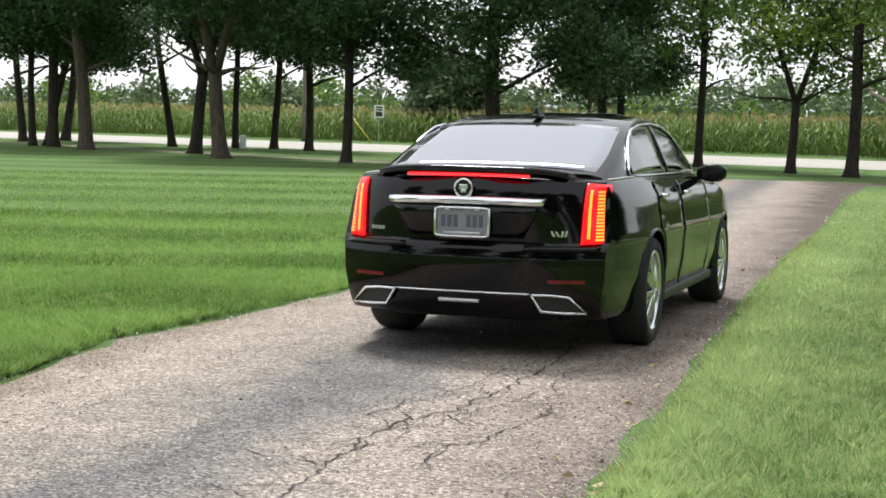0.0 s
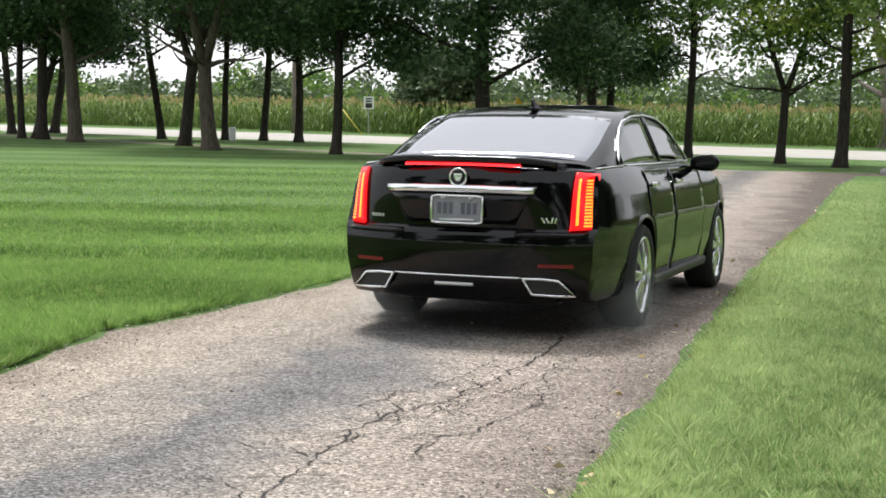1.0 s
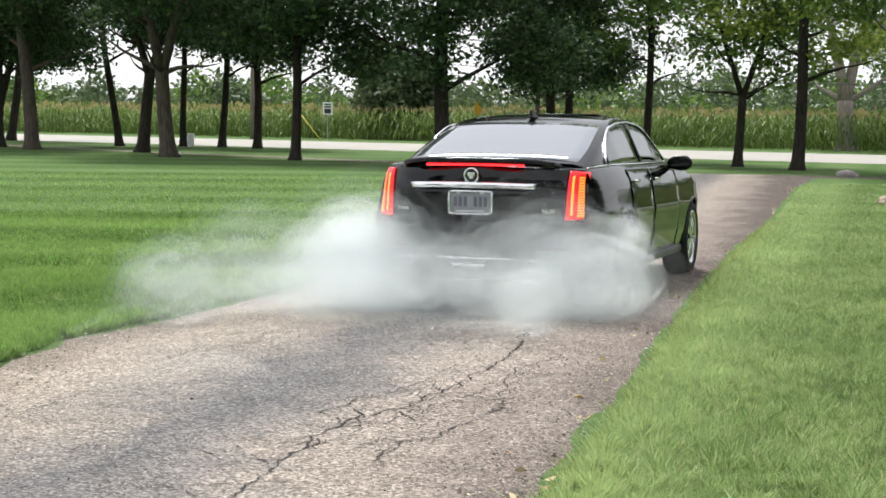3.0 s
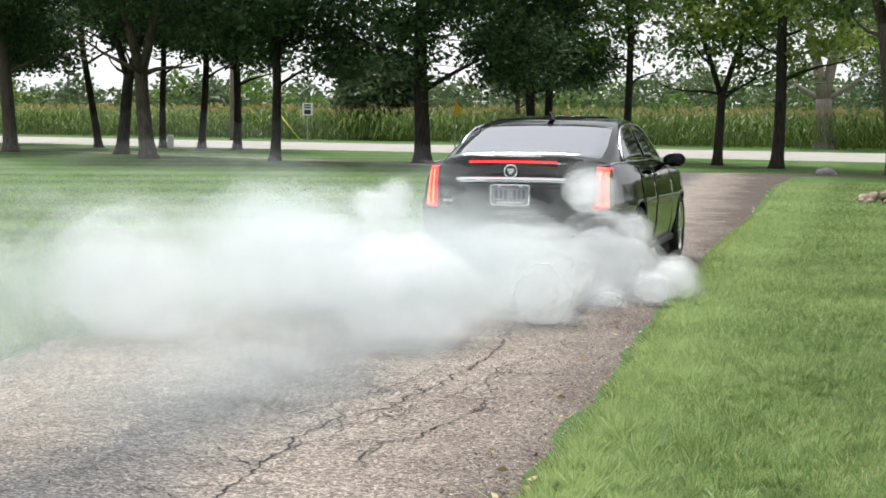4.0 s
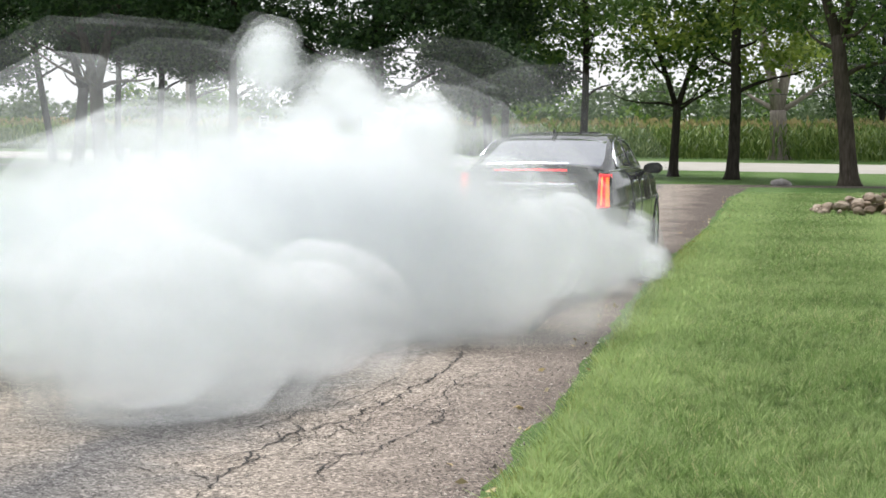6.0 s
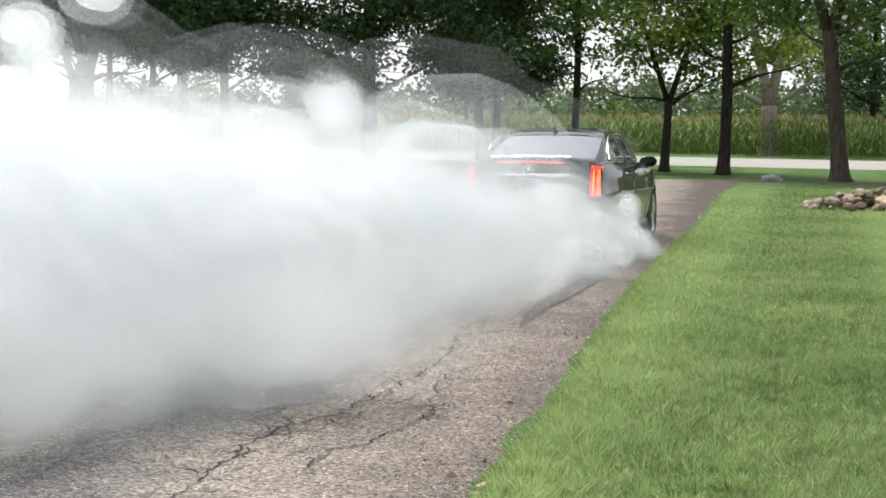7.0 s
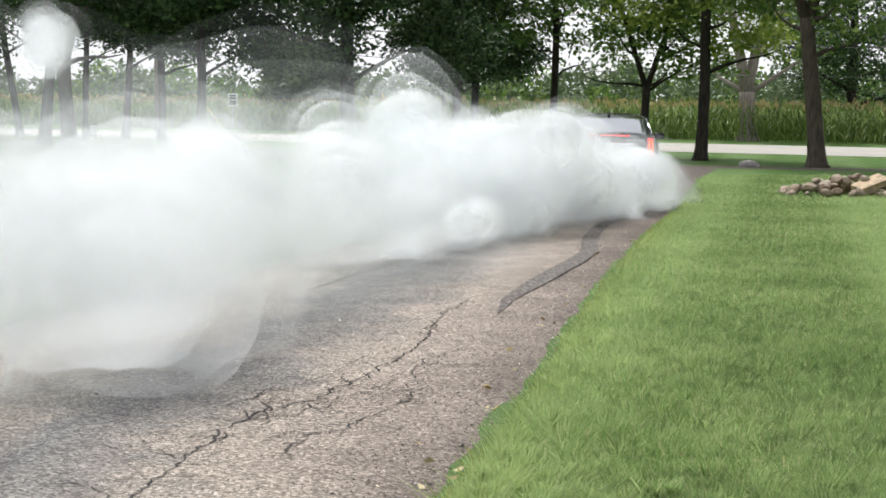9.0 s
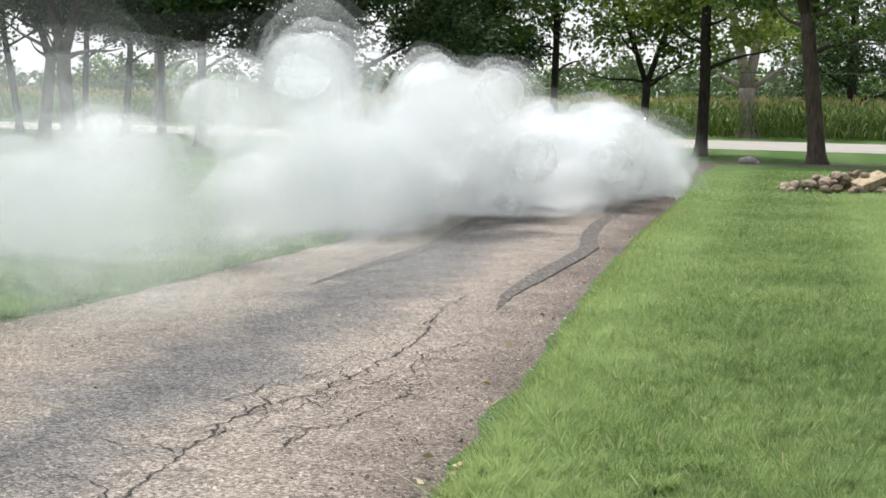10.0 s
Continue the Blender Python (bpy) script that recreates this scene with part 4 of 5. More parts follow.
    box_bm(bm, 1.10, 4.3, 0.10, Matrix.Translation((0, 1.35, 0.245)), 0.03)
    part("underbody", bm, BLACK_TRIM, car, "dark underside panel added to deepen the shade below")
    for x in (-0.52, 0.52):
        bm = bmesh.new()
        box_bm(bm, 0.34, 0.42, 0.14, Matrix.Translation((x, -0.72, 0.30)), 0.06)
        part("silencer", bm, DISC, car)
    # roof aerial
    bm = bmesh.new()
    box_bm(bm, 0.05, 0.17, 0.02, Matrix.Translation((0, 0.46, 1.432)), 0.008)
    fin = [bm.verts.new(p) for p in ((0.016, 0.40, 1.435), (0.016, 0.54, 1.437), (0.004, 0.42, 1.497), (0.004, 0.385, 1.490))]
    fin2 = [bm.verts.new((-v.co.x, v.co.y, v.co.z)) for v in fin]
    bm.faces.new(fin), bm.faces.new(fin2[::-1])
    for i in range(4):
        j = (i + 1) % 4
        bm.faces.new((fin[i], fin2[i], fin2[j], fin[j]))
    bmesh.ops.recalc_face_normals(bm, faces=bm.faces)
    part("roof_aerial", bm, BLACK_TRIM, car, "black shark-fin aerial")
    # head lamps and grille, seen by no one from here but closing the front
    bm = bmesh.new()
    box_bm(bm, 0.75, 0.05, 0.30, Matrix.Translation((0, 3.77, 0.50)), 0.02)
    part("grille", bm, SATIN, car)
    wheels = [make_wheel(side, y, car) for y in (0.0, 2.91) for side in (-1, 1)]
    return car, wheels


car, wheels = make_car()


# ---- marks and loose things on the driveway ----
DRIVE = bpy.data.objects["driveway"]
TOP = 0.018


def crack(points, width, seed, branches=0):
    """A ragged dark crack along a line of points on the driveway, with short side branches."""
    rnd = random.Random(seed)
    lines = [[(Vector((x, y, 0)), 1.0) for x, y in points]]
    for _ in range(branches):
        i = rnd.randrange(len(points) - 1)
        s = rnd.random()
        p = Vector((*points[i], 0)).lerp(Vector((*points[i + 1], 0)), s)
        w = rnd.uniform(0, 6.28)
        q = [(p, 0.7)]
        for _ in range(rnd.randint(2, 4)):
            w += rnd.uniform(-0.6, 0.6)
            p = p + Vector((math.cos(w), math.sin(w), 0)) * rnd.uniform(0.07, 0.2)
            q.append((p, 0.5))
        lines.append(q)
    vs, fs = [], []
    for q in lines:
        fine = []
        for (a, wa), (b, wb) in zip(q, q[1:]):
            n = max(2, int((b - a).length / 0.035))
            fine += [(a.lerp(b, i / n), wa) for i in range(n)]
        fine.append(q[-1])
        k = len(vs)
        off = 0.0
        for i, (p, w) in enumerate(fine):
            d = (fine[min(i + 1, len(fine) - 1)][0] - fine[max(i - 1, 0)][0]).normalized()
            n = Vector((-d.y, d.x, 0))
            off = off * 0.75 + rnd.uniform(-0.022, 0.022)
            half = width * w * rnd.uniform(0.15, 1.0) * (0.3 if i in (0, len(fine) - 1) else 1.0) / 2
            for s in (-1, 1):
                v = p + n * (off + s * half)
                vs.append((v.x, v.y, rise(v.y) + TOP + 0.004))
        for i in range(len(fine) - 1):
            a = k + 2 * i
            fs.append((a, a + 1, a + 3, a + 2))
    part("crack", mesh_of("crack", vs, fs, CRACK), None, DRIVE)


crack([(-0.60, 4.7), (-0.52, 5.26), (-0.43, 5.85), (-0.22, 6.64), (0.06, 7.05), (0.32, 7.69), (0.66, 8.56), (0.91, 10.09), (1.25, 11.2)], 0.016, 1, 34)
crack([(-0.33, 6.5), (-0.02, 6.7), (0.22, 7.1), (0.52, 7.6), (0.80, 8.3)], 0.009, 2, 22)
crack([(-0.22, 6.64), (-0.30, 6.9), (-0.15, 7.3), (0.0, 7.45), (0.2, 7.9), (0.42, 8.5)], 0.012, 3, 6)
crack([(0.1, 6.2), (0.3, 6.6), (0.55, 7.2)], 0.014, 4, 7)
for i in range(13):
    rnd = random.Random(100 + i)
    y = 6.0 + 0.55 * i + rnd.uniform(-0.3, 0.3)
    u = rnd.choice((-1.3, -1.0, -0.75, 0.9, 1.2)) + rnd.uniform(-0.15, 0.15)
    x = u + 0.27 * y - 2.6
    pts = [(x, y)]
    for _ in range(4):
        x, y = x + rnd.uniform(-0.05, 0.2), y + rnd.uniform(0.05, 0.3)
        pts.append((x, y))
    crack(pts, rnd.uniform(0.006, 0.014), 200 + i, 5)


def edge_x(line_points, y):
    return float(np.interp(y, [p[1] for p in line_points], [p[0] for p in line_points]))


def pebble_soup(places, sizes, rnd):
    """Many small angular stones as loose four-sided lumps."""
    n = len(places)
    c = np.asarray(places)
    s = np.asarray(sizes)[:, None]
    up = np.array([0, 0, 1.0])
    tops = c + up * s * rnd.uniform(0.4, 0.9, (n, 1)) + rnd.normal(size=(n, 3)) * s * 0.15
    ring = []
    turn = rnd.uniform(0, 6.28, n)
    for k in range(4):
        w = turn + k * math.pi / 2
        ring.append(c + np.stack([np.cos(w), np.sin(w), np.zeros(n)], 1) * s * rnd.uniform(0.6, 1.1, (n, 1)) - up * s * 0.15)
    verts = np.stack([tops, *ring], 1).reshape(-1, 3)
    base = (np.arange(n) * 5)[:, None]
    tris = np.concatenate([base + np.array([[0, 1 + k, 1 + (k + 1) % 4]]) for k in range(4)])
    return verts, tris


def loose_grit():
    rnd = np.random.default_rng(5)
    places, sizes = [], []
    for _ in range(5200):
        y = 5.0 + 12 * rnd.uniform() ** 1.5
        l, r = edge_x(LEFT_EDGE, y), edge_x(RIGHT_EDGE, y)
        f = rnd.uniform()
        band = rnd.uniform()
        if band < 0.35:
            x = r - abs(rnd.normal()) * 0.28
        elif band < 0.65:
            x = l + abs(rnd.normal()) * 0.35
        else:
            x = l + (r - l) * f
        places.append((x, y, rise(y) + TOP))
        sizes.append(rnd.uniform(0.003, 0.0085) * (1.8 if rnd.uniform() < 0.04 else 1))
    v, t = pebble_soup(places, sizes, rnd)
    k = Mat("mixed_grit", rough=0.9)
    k.set("Base Color", k.ramp(k.island(), (0.0, (0.05, 0.045, 0.042)), (0.4, (0.17, 0.15, 0.13)), (0.8, (0.36, 0.32, 0.27)), (1.0, (0.60, 0.57, 0.52))))
    tagged(new("grit", mesh_of("grit", v, t, k.m)), "loose stone grit scattered on the asphalt", "grit", kind="stuff")


def fallen_leaves():
    rnd = np.random.default_rng(6)
    pts = []
    for _ in range(170):
        y = 5.2 + 30 * rnd.uniform() ** 1.4
        x = edge_x(RIGHT_EDGE, y) + rnd.normal() * 0.14 if rnd.uniform() < 0.7 else edge_x(RIGHT_EDGE, y) + rnd.uniform(0.1, 4)
        pts.append((x, y, rise(y) + TOP + 0.012))
    k = Mat("dry_leaf", rough=0.8)
    k.set("Base Color", k.ramp(k.island(), (0.0, (0.22, 0.14, 0.06)), (0.5, (0.45, 0.36, 0.16)), (1.0, (0.62, 0.55, 0.36))))
    q = leaf_quads(np.array(pts), 0.022, rnd, 0.1)
    tagged(new("fallen_leaves", tri_soup("fallen_leaves", q, k.m, 4)), "dry yellow leaves along the grass edge", "leaves", kind="stuff")


loose_grit()
fallen_leaves()


# ---- rubble, signs, poles and wires ----
def stone_mesh(seed, sx, sy, sz, material):
    rnd = np.random.default_rng(seed)
    bm = bmesh.new()
    bmesh.ops.create_icosphere(bm, subdivisions=2, radius=1)
    cuts = rnd.normal(size=(9, 3))
    cuts /= np.linalg.norm(cuts, axis=1)[:, None]
    lim = rnd.uniform(0.55, 0.95, 9)
    for v in bm.verts:
        p = np.array(v.co)
        for c, m in zip(cuts, lim):
            d = p @ c
            if d > m:
                p = p - c * (d - m)
        v.co = Vector(p * (sx, sy, sz)) * rnd.uniform(0.97, 1.03)
    me = bpy.data.meshes.new("stone")
    bm.to_mesh(me)
    bm.free()
    me.materials.append(material)
    return me


def stone_material(name, a, b):
    k = Mat(name, rough=0.9, spec=0.2)
    n = k.noise(9, 5, 0.65)
    tone = k.mix(k.chance(), a, b)
    k.set("Base Color", k.mix(k.ramp(n, (0.35, 0.0), (0.7, 0.7)), tone, (0.12, 0.095, 0.075)))
    k.bump(n, 0.6, 0.02)
    return k.m


ROCK = stone_material("broken_brown_stone", (0.24, 0.175, 0.125), (0.46, 0.39, 0.31))
ROCK_TAN = stone_material("tan_limestone", (0.52, 0.40, 0.26), (0.60, 0.47, 0.32))
ROCK_GREY = stone_material("grey_concrete_lump", (0.34, 0.33, 0.32), (0.44, 0.43, 0.42))


def rubble_pile():
    pile = tagged(new("rubble_pile"), "heap of broken brown stones and a tan slab on the grass", "rubble")
    pile.matrix_world = pose(10.15, 27.6, rise(27.6))
    rnd = np.random.default_rng(8)
    meshes = [stone_mesh(i, 0.10, 0.09, 0.065, ROCK) for i in range(6)]
    for i in range(120):
        x = rnd.uniform(-1.25, 1.35)
        y = rnd.normal() * 0.32
        top = 0.34 * max(0.0, 1 - ((x - 0.1) / 1.3) ** 2) * max(0.15, 1 - (y / 0.7) ** 2)
        s = rnd.uniform(0.55, 1.5)
        ob = new("stone", meshes[rnd.integers(0, 6)])
        ob.parent = pile
        ob.matrix_local = pose(x, y, 0.03 + top * rnd.uniform(0.3, 1.0), *rnd.uniform(-40, 40, 2), rnd.uniform(0, 360)) @ Matrix.Scale(s, 4)
    bm = bmesh.new()
    box_bm(bm, 0.62, 0.34, 0.13, None, 0.02)
    for v in bm.verts:
        v.co += Vector(noise.noise_vector(v.co * 6)) * 0.02
    slab = part("slab", bm, ROCK_TAN, pile, "flat tan stone slab")
    slab.matrix_local = pose(0.28, -0.42, 0.22, 18, -20, 12)
    for x, y, z, s in ((0.95, -0.25, 0.14, 2.2), (1.25, 0.0, 0.16, 2.0), (0.72, 0.1, 0.27, 1.5)):
        ob = new("stone", stone_mesh(50 + int(x * 10), 0.10, 0.09, 0.065, ROCK_GREY))
        ob.parent = pile
        tagged(ob, label="grey lump of old concrete")
        ob.matrix_local = pose(x, y, z, 10, 20, 40 * x) @ Matrix.Scale(s, 4)


rubble_pile()
rock = tagged(new("rock", stone_mesh(71, 0.34, 0.2, 0.16, ROCK_GREY)), "grey field stone beside the gravel lane", "rock")
rock.matrix_world = pose(12.35, 41.2, rise(41.2) + 0.06)

POST = plain("galvanised_post", (0.34, 0.34, 0.33), 0.5, metal=0.6, grain=0.2, scale=8)
SIGN_WHITE = plain("white_sign_face", (0.72, 0.73, 0.72), 0.45, grain=0.06, scale=5)
SIGN_YELLOW = plain("yellow_sign_face", (0.72, 0.40, 0.03), 0.45, grain=0.06, scale=5)
SIGN_INK = plain("black_sign_ink", (0.02, 0.02, 0.02), 0.5)
POLE_WOOD = bark_material("weathered_pole_wood", (0.12, 0.10, 0.085), (0.27, 0.24, 0.21))
WIRE = plain("dark_power_cable", (0.05, 0.05, 0.055), 0.6)


def post_at(thing, height, size, material=None):
    bm = bmesh.new()
    box_bm(bm, size, size * 0.7, height, Matrix.Translation((0, 0, height / 2)), size * 0.15)
    return part("post", bm, material or POST, thing)


limit = tagged(new("road_sign"), "white rectangular road sign on a grey post", "sign")
limit.matrix_world = pose(-4.05, 92.6, rise(92.6), 0, 0, 8)
post_at(limit, 2.25, 0.07)
bm = bmesh.new()
box_bm(bm, 0.61, 0.02, 0.76, Matrix.Translation((0, -0.05, 1.86)), 0.005)
face = part("sign_face", bm, SIGN_WHITE, limit)
for z, w, h in ((2.11, 0.40, 0.09), (1.96, 0.40, 0.09), (1.70, 0.40, 0.28)):
    bm = bmesh.new()
    box_bm(bm, w, 0.01, h, Matrix.Translation((0, -0.068, z)), 0.002)
    part("sign_mark", bm, SIGN_INK, face)
pennant = tagged(new("road_sign"), "small yellow pennant sign on a thin post", "sign")
pennant.matrix_world = pose(3.27, 62.0, rise(62.0), 0, 0, 0)
post_at(pennant, 2.05, 0.045)
bm = bmesh.new()
flag = [bm.verts.new(p) for p in ((-0.02, -0.05, 2.15), (-0.02, -0.05, 1.50), (0.24, -0.05, 1.66), (0.24, -0.05, 1.86))]
bm.faces.new(flag)
r = bmesh.ops.extrude_face_region(bm, geom=list(bm.faces))
for v in r["geom"]:
    if isinstance(v, bmesh.types.BMVert):
        v.co.y += 0.02
bmesh.ops.recalc_face_normals(bm, faces=bm.faces)
part("sign_face", bm, SIGN_YELLOW, pennant)
marker = tagged(new("marker_post"), "short pale marker post beside a tree", "post")
marker.matrix_world = pose(-8.95, 67.6, rise(67.6))
post_at(marker, 0.6, 0.28, SIGN_WHITE)


def utility_pole(x, y, height, label):
    pole = tagged(new("utility_pole"), label, "utility pole")
    pole.matrix_world = pose(x, y, rise(y))
    v, f = tube([(0, 0, 0), (0, 0, height * 0.5), (0, 0, height)], [0.17, 0.15, 0.12], 12)
    part("pole", mesh_of("pole", v, f, POLE_WOOD, True), None, pole)
    for z in (height - 0.5, height - 1.9):
        bm = bmesh.new()
        box_bm(bm, 0.12, 2.4, 0.13, Matrix.Translation((0, 0, z)) @ Matrix.Rotation(radians(-57), 4, "Z"), 0.015)
        part("cross_arm", bm, POLE_WOOD, pole)
    return pole


utility_pole(-8.3, 90.0, 9.0, "weathered wooden utility pole by the road")
utility_pole(62.0, 48.0, 9.0, "wooden utility pole carrying cables along the road")
guy = tagged(new("guy_wire"), "yellow guard on a slanting guy wire", "guy wire")
v, f = tube([(-4.2, 88.0, rise(88) + 0.0), (-5.6, 88.8, rise(88.8) + 1.7)], [0.03, 0.03], 6)
part("guard", mesh_of("guard", v, f, plain("yellow_plastic_guard", (0.62, 0.50, 0.06), 0.5), True), None, guy)
v, f = tube([(-5.6, 88.8, rise(88.8) + 1.7), (-8.3, 90.0, rise(90) + 5.5)], [0.012, 0.012], 5)
part("wire", mesh_of("wire", v, f, WIRE, True), None, guy)
for k, (z, shift) in enumerate(((8.4, 0.9), (8.4, 0.0), (7.0, 0.6), (7.0, -0.6), (5.6, 0.0))):
    pts = []
    for i in range(25):
        s = i / 24
        x, y = -8.3 + 70.3 * s + shift * 0.5, 90 - 42 * s + shift
        pts.append((x, y, rise(90) * (1 - s) + rise(48) * s + z - 2.4 * (1 - (2 * s - 1) ** 2)))
    v, f = tube(pts, [0.018] * 25, 5)
    tagged(new("power_cable", mesh_of("power_cable", v, f, WIRE, True)), "thin grey power cable sagging along the road", "cable", "power cables")


# ---- rubber marks that the rear tyres lay down as they pass ----
MARKS = []


def rubber_marks():
    for side in (-1, 1):
        mark = tagged(new("tyre_mark"), "dark rubber mark burnt onto the asphalt", "tyre mark", "tyre marks")
        rnd = random.Random(17 + side)
        t = 1.4 if side > 0 else 2.4
        while t < 8.6:
            vs, fs = [], []
            for lo, hi in ((-0.095, 0.095),):
                k = len(vs)
                for i in range(9):
                    x, y, turn = car_at(t + i / 16)
                    s, c = math.sin(radians(turn)), math.cos(radians(turn))
                    fade = min(1.0, (t + i / 16 - (1.4 if side > 0 else 2.4)) / 2.2)
                    mid = 0.80 * side + (lo + hi) / 2
                    for e in (-1, 1):
                        w = mid + e * ((hi - lo) / 2 * (0.06 + 0.94 * fade) + rnd.uniform(-0.008, 0.008))
                        px, py = x + c * w, y - s * w
                        vs.append((px, py, rise(py) + TOP + 0.006))
                fs += [(k + 2 * i, k + 2 * i + 1, k + 2 * i + 3, k + 2 * i + 2) for i in range(8)]
            ob = part("mark_length", mesh_of("mark_length", vs, fs, RUBBER_MARK), None, mark)
            rows = [(0.0, pose(0, 0, -0.05)), (t, pose(0, 0, -0.05)), (t + 0.4, pose(0, 0, 0)), (10.0, pose(0, 0, 0))]
            MARKS.append((ob, rows))
            t += 0.5


rubber_marks()


# ---- grass blades on the near parts of the lawn ----
def blades(name, seed, count, place, low, high, width, material, label):
    """Loose blades: place(rnd, n) gives their roots."""
    rnd = np.random.default_rng(seed)
    root = place(rnd, count)
    n = len(root)
    tuft = np.array([[noise.noise((p[0] * 1.3, p[1] * 1.3, 2.0)), noise.noise((p[0] * 9.0, p[1] * 9.0, 5.0)), noise.noise((p[0] * 7.0, p[1] * 7.0, 8.0))] for p in root])
    h = rnd.uniform(low, high, (n, 1)) * np.clip(0.95 + 0.4 * tuft[:, :1] + 0.95 * tuft[:, 1:2], 0.25, 1.8)
    w = rnd.uniform(0, 6.283, n)
    side = np.stack([np.cos(w), np.sin(w), np.zeros(n)], 1) * width * rnd.uniform(0.6, 1.2, (n, 1))
    lean = rnd.normal(size=(n, 3)) * (0.55, 0.55, 0) * h + np.concatenate([0.9 * tuft[:, 2:3], -0.9 * tuft[:, 1:2], 0 * tuft[:, :1]], 1) * h
    tip = root + lean + np.array([0, 0, 1.0]) * h
    quad = np.stack([root - side, root + side, tip + side * 0.25, tip - side * 0.25], 1).reshape(-1, 3)
    tagged(new(name, tri_soup(name, quad, material, 4)), label, "grass", kind="stuff")


def near_right(y0, y1):
    def place(rnd, n):
        y = rnd.uniform(y0, y1, n)
        e = np.interp(y, [p[1] for p in RIGHT_EDGE], [p[0] for p in RIGHT_EDGE])
        far = 0.42 * y + 0.6
        x = e + 0.06 + (far - e) * rnd.uniform(0, 1, n)
        return np.stack([x, y, np.array([rise(v) for v in y])], 1)
    return place


def near_left(y0, y1):
    def place(rnd, n):
        y = rnd.uniform(y0, y1, n)
        e = np.interp(y, [p[1] for p in LEFT_EDGE], [p[0] for p in LEFT_EDGE])
        far = -0.31 * y - 0.4
        x = np.minimum(e - 0.02, far) + np.abs(e - far) * rnd.uniform(0, 1, n)
        x = np.where(far > e, e - rnd.uniform(0, 0.8, n), x)
        return np.stack([x, y, np.array([rise(v) for v in y])], 1)
    return place


def along(line_points, sign, y0, y1, wide):
    def place(rnd, n):
        y = y0 + (y1 - y0) * rnd.uniform(0, 1, n) ** 1.4
        e = np.interp(y, [p[1] for p in line_points], [p[0] for p in line_points])
        clump = np.array([0.5 + noise.noise((v * 2.1, sign * 5.0, 0.3)) for v in y])
        x = e + sign * (np.abs(rnd.normal(size=n)) * wide - 0.04 * clump + 0.04)
        return np.stack([x, y, np.array([rise(v) for v in y])], 1)
    return place


blades("grass", 11, 150000, near_right(4.6, 9.0), 0.030, 0.085, 0.0040, BLADE, "short mown lawn grass beside the driveway")
blades("grass", 12, 120000, near_right(9.0, 15.5), 0.030, 0.075, 0.0056, BLADE, "mown lawn grass beside the driveway")
blades("grass", 13, 80000, near_right(14.5, 24.0), 0.025, 0.065, 0.0080, BLADE, "mown lawn grass farther along the driveway")
blades("grass", 18, 40000, near_right(22.0, 36.0), 0.022, 0.055, 0.0120, BLADE, "sparse taller blades in the far mown lawn")
blades("grass", 14, 110000, near_left(6.5, 14.0), 0.028, 0.070, 0.0050, BLADE_DEEP, "mown grass of the wide lawn")
blades("grass", 15, 60000, near_left(13.0, 23.0), 0.022, 0.055, 0.0080, BLADE_DEEP, "mown grass farther into the wide lawn")
blades("grass", 19, 26000, near_left(21.0, 38.0), 0.020, 0.045, 0.0120, BLADE_DEEP, "sparse taller blades in the far wide lawn")
blades("grass", 16, 8000, along(RIGHT_EDGE, 1, 4.6, 22.0, 0.14), 0.03, 0.075, 0.0036, ROUGH_BLADE, "uncut yellowish grass at the driveway edge")
blades("grass", 17, 10000, along(LEFT_EDGE, -1, 6.0, 22.0, 0.16), 0.04, 0.10, 0.0045, BLADE_DEEP, "longer grass hanging over the driveway edge")


# ---- tyre smoke: soft pieces that leave the rear tyres and drift off with the wind ----
def smoke_material(name, density, color):
    """White smoke skins: each lets most of the light pass, thinner in its wispy parts."""
    m = bpy.data.materials.new(name)
    m.use_nodes = True
    n, l = m.node_tree.nodes, m.node_tree.links
    n.remove(n["Principled BSDF"])
    thick = n.new("ShaderNodeAttribute")
    thick.attribute_name = "thick"
    where = n.new("ShaderNodeTexCoord")
    wisp = n.new("ShaderNodeTexNoise")
    wisp.inputs["Scale"].default_value, wisp.inputs["Detail"].default_value, wisp.inputs["Roughness"].default_value = 1.7, 2.0, 0.5
    l.new(where.outputs["Object"], wisp.inputs["Vector"])
    ramp = n.new("ShaderNodeMapRange")
    ramp.inputs["From Min"].default_value, ramp.inputs["From Max"].default_value = 0.38, 0.62
    ramp.inputs["To Min"].default_value, ramp.inputs["To Max"].default_value = 0.6, 1.15
    l.new(wisp.outputs["Fac"], ramp.inputs["Value"])
    a = n.new("ShaderNodeMath")
    a.operation = "MULTIPLY"
    l.new(thick.outputs["Fac"], a.inputs[0])
    l.new(ramp.outputs[0], a.inputs[1])
    b = n.new("ShaderNodeMath")
    b.operation, b.use_clamp = "MULTIPLY", True
    b.inputs[1].default_value = density
    l.new(a.outputs[0], b.inputs[0])
    front, back = n.new("ShaderNodeBsdfDiffuse"), n.new("ShaderNodeBsdfTranslucent")
    front.inputs[0].default_value = back.inputs[0].default_value = rgb(color)
    white = n.new("ShaderNodeMixShader")
    white.inputs[0].default_value = 0.5
    l.new(front.outputs[0], white.inputs[1])
    l.new(back.outputs[0], white.inputs[2])
    clear = n.new("ShaderNodeBsdfTransparent")
    mix = n.new("ShaderNodeMixShader")
    l.new(b.outputs[0], mix.inputs[0])
    l.new(clear.outputs[0], mix.inputs[1])
    l.new(white.outputs[0], mix.inputs[2])
    l.new(mix.outputs[0], n["Material Output"].inputs[0])
    return m


SMOKE_DENSE = smoke_material("dense_white_smoke", 0.32, (0.935, 0.955, 0.965))
SMOKE_SOFT = smoke_material("soft_white_smoke", 0.20, (0.93, 0.955, 0.965))
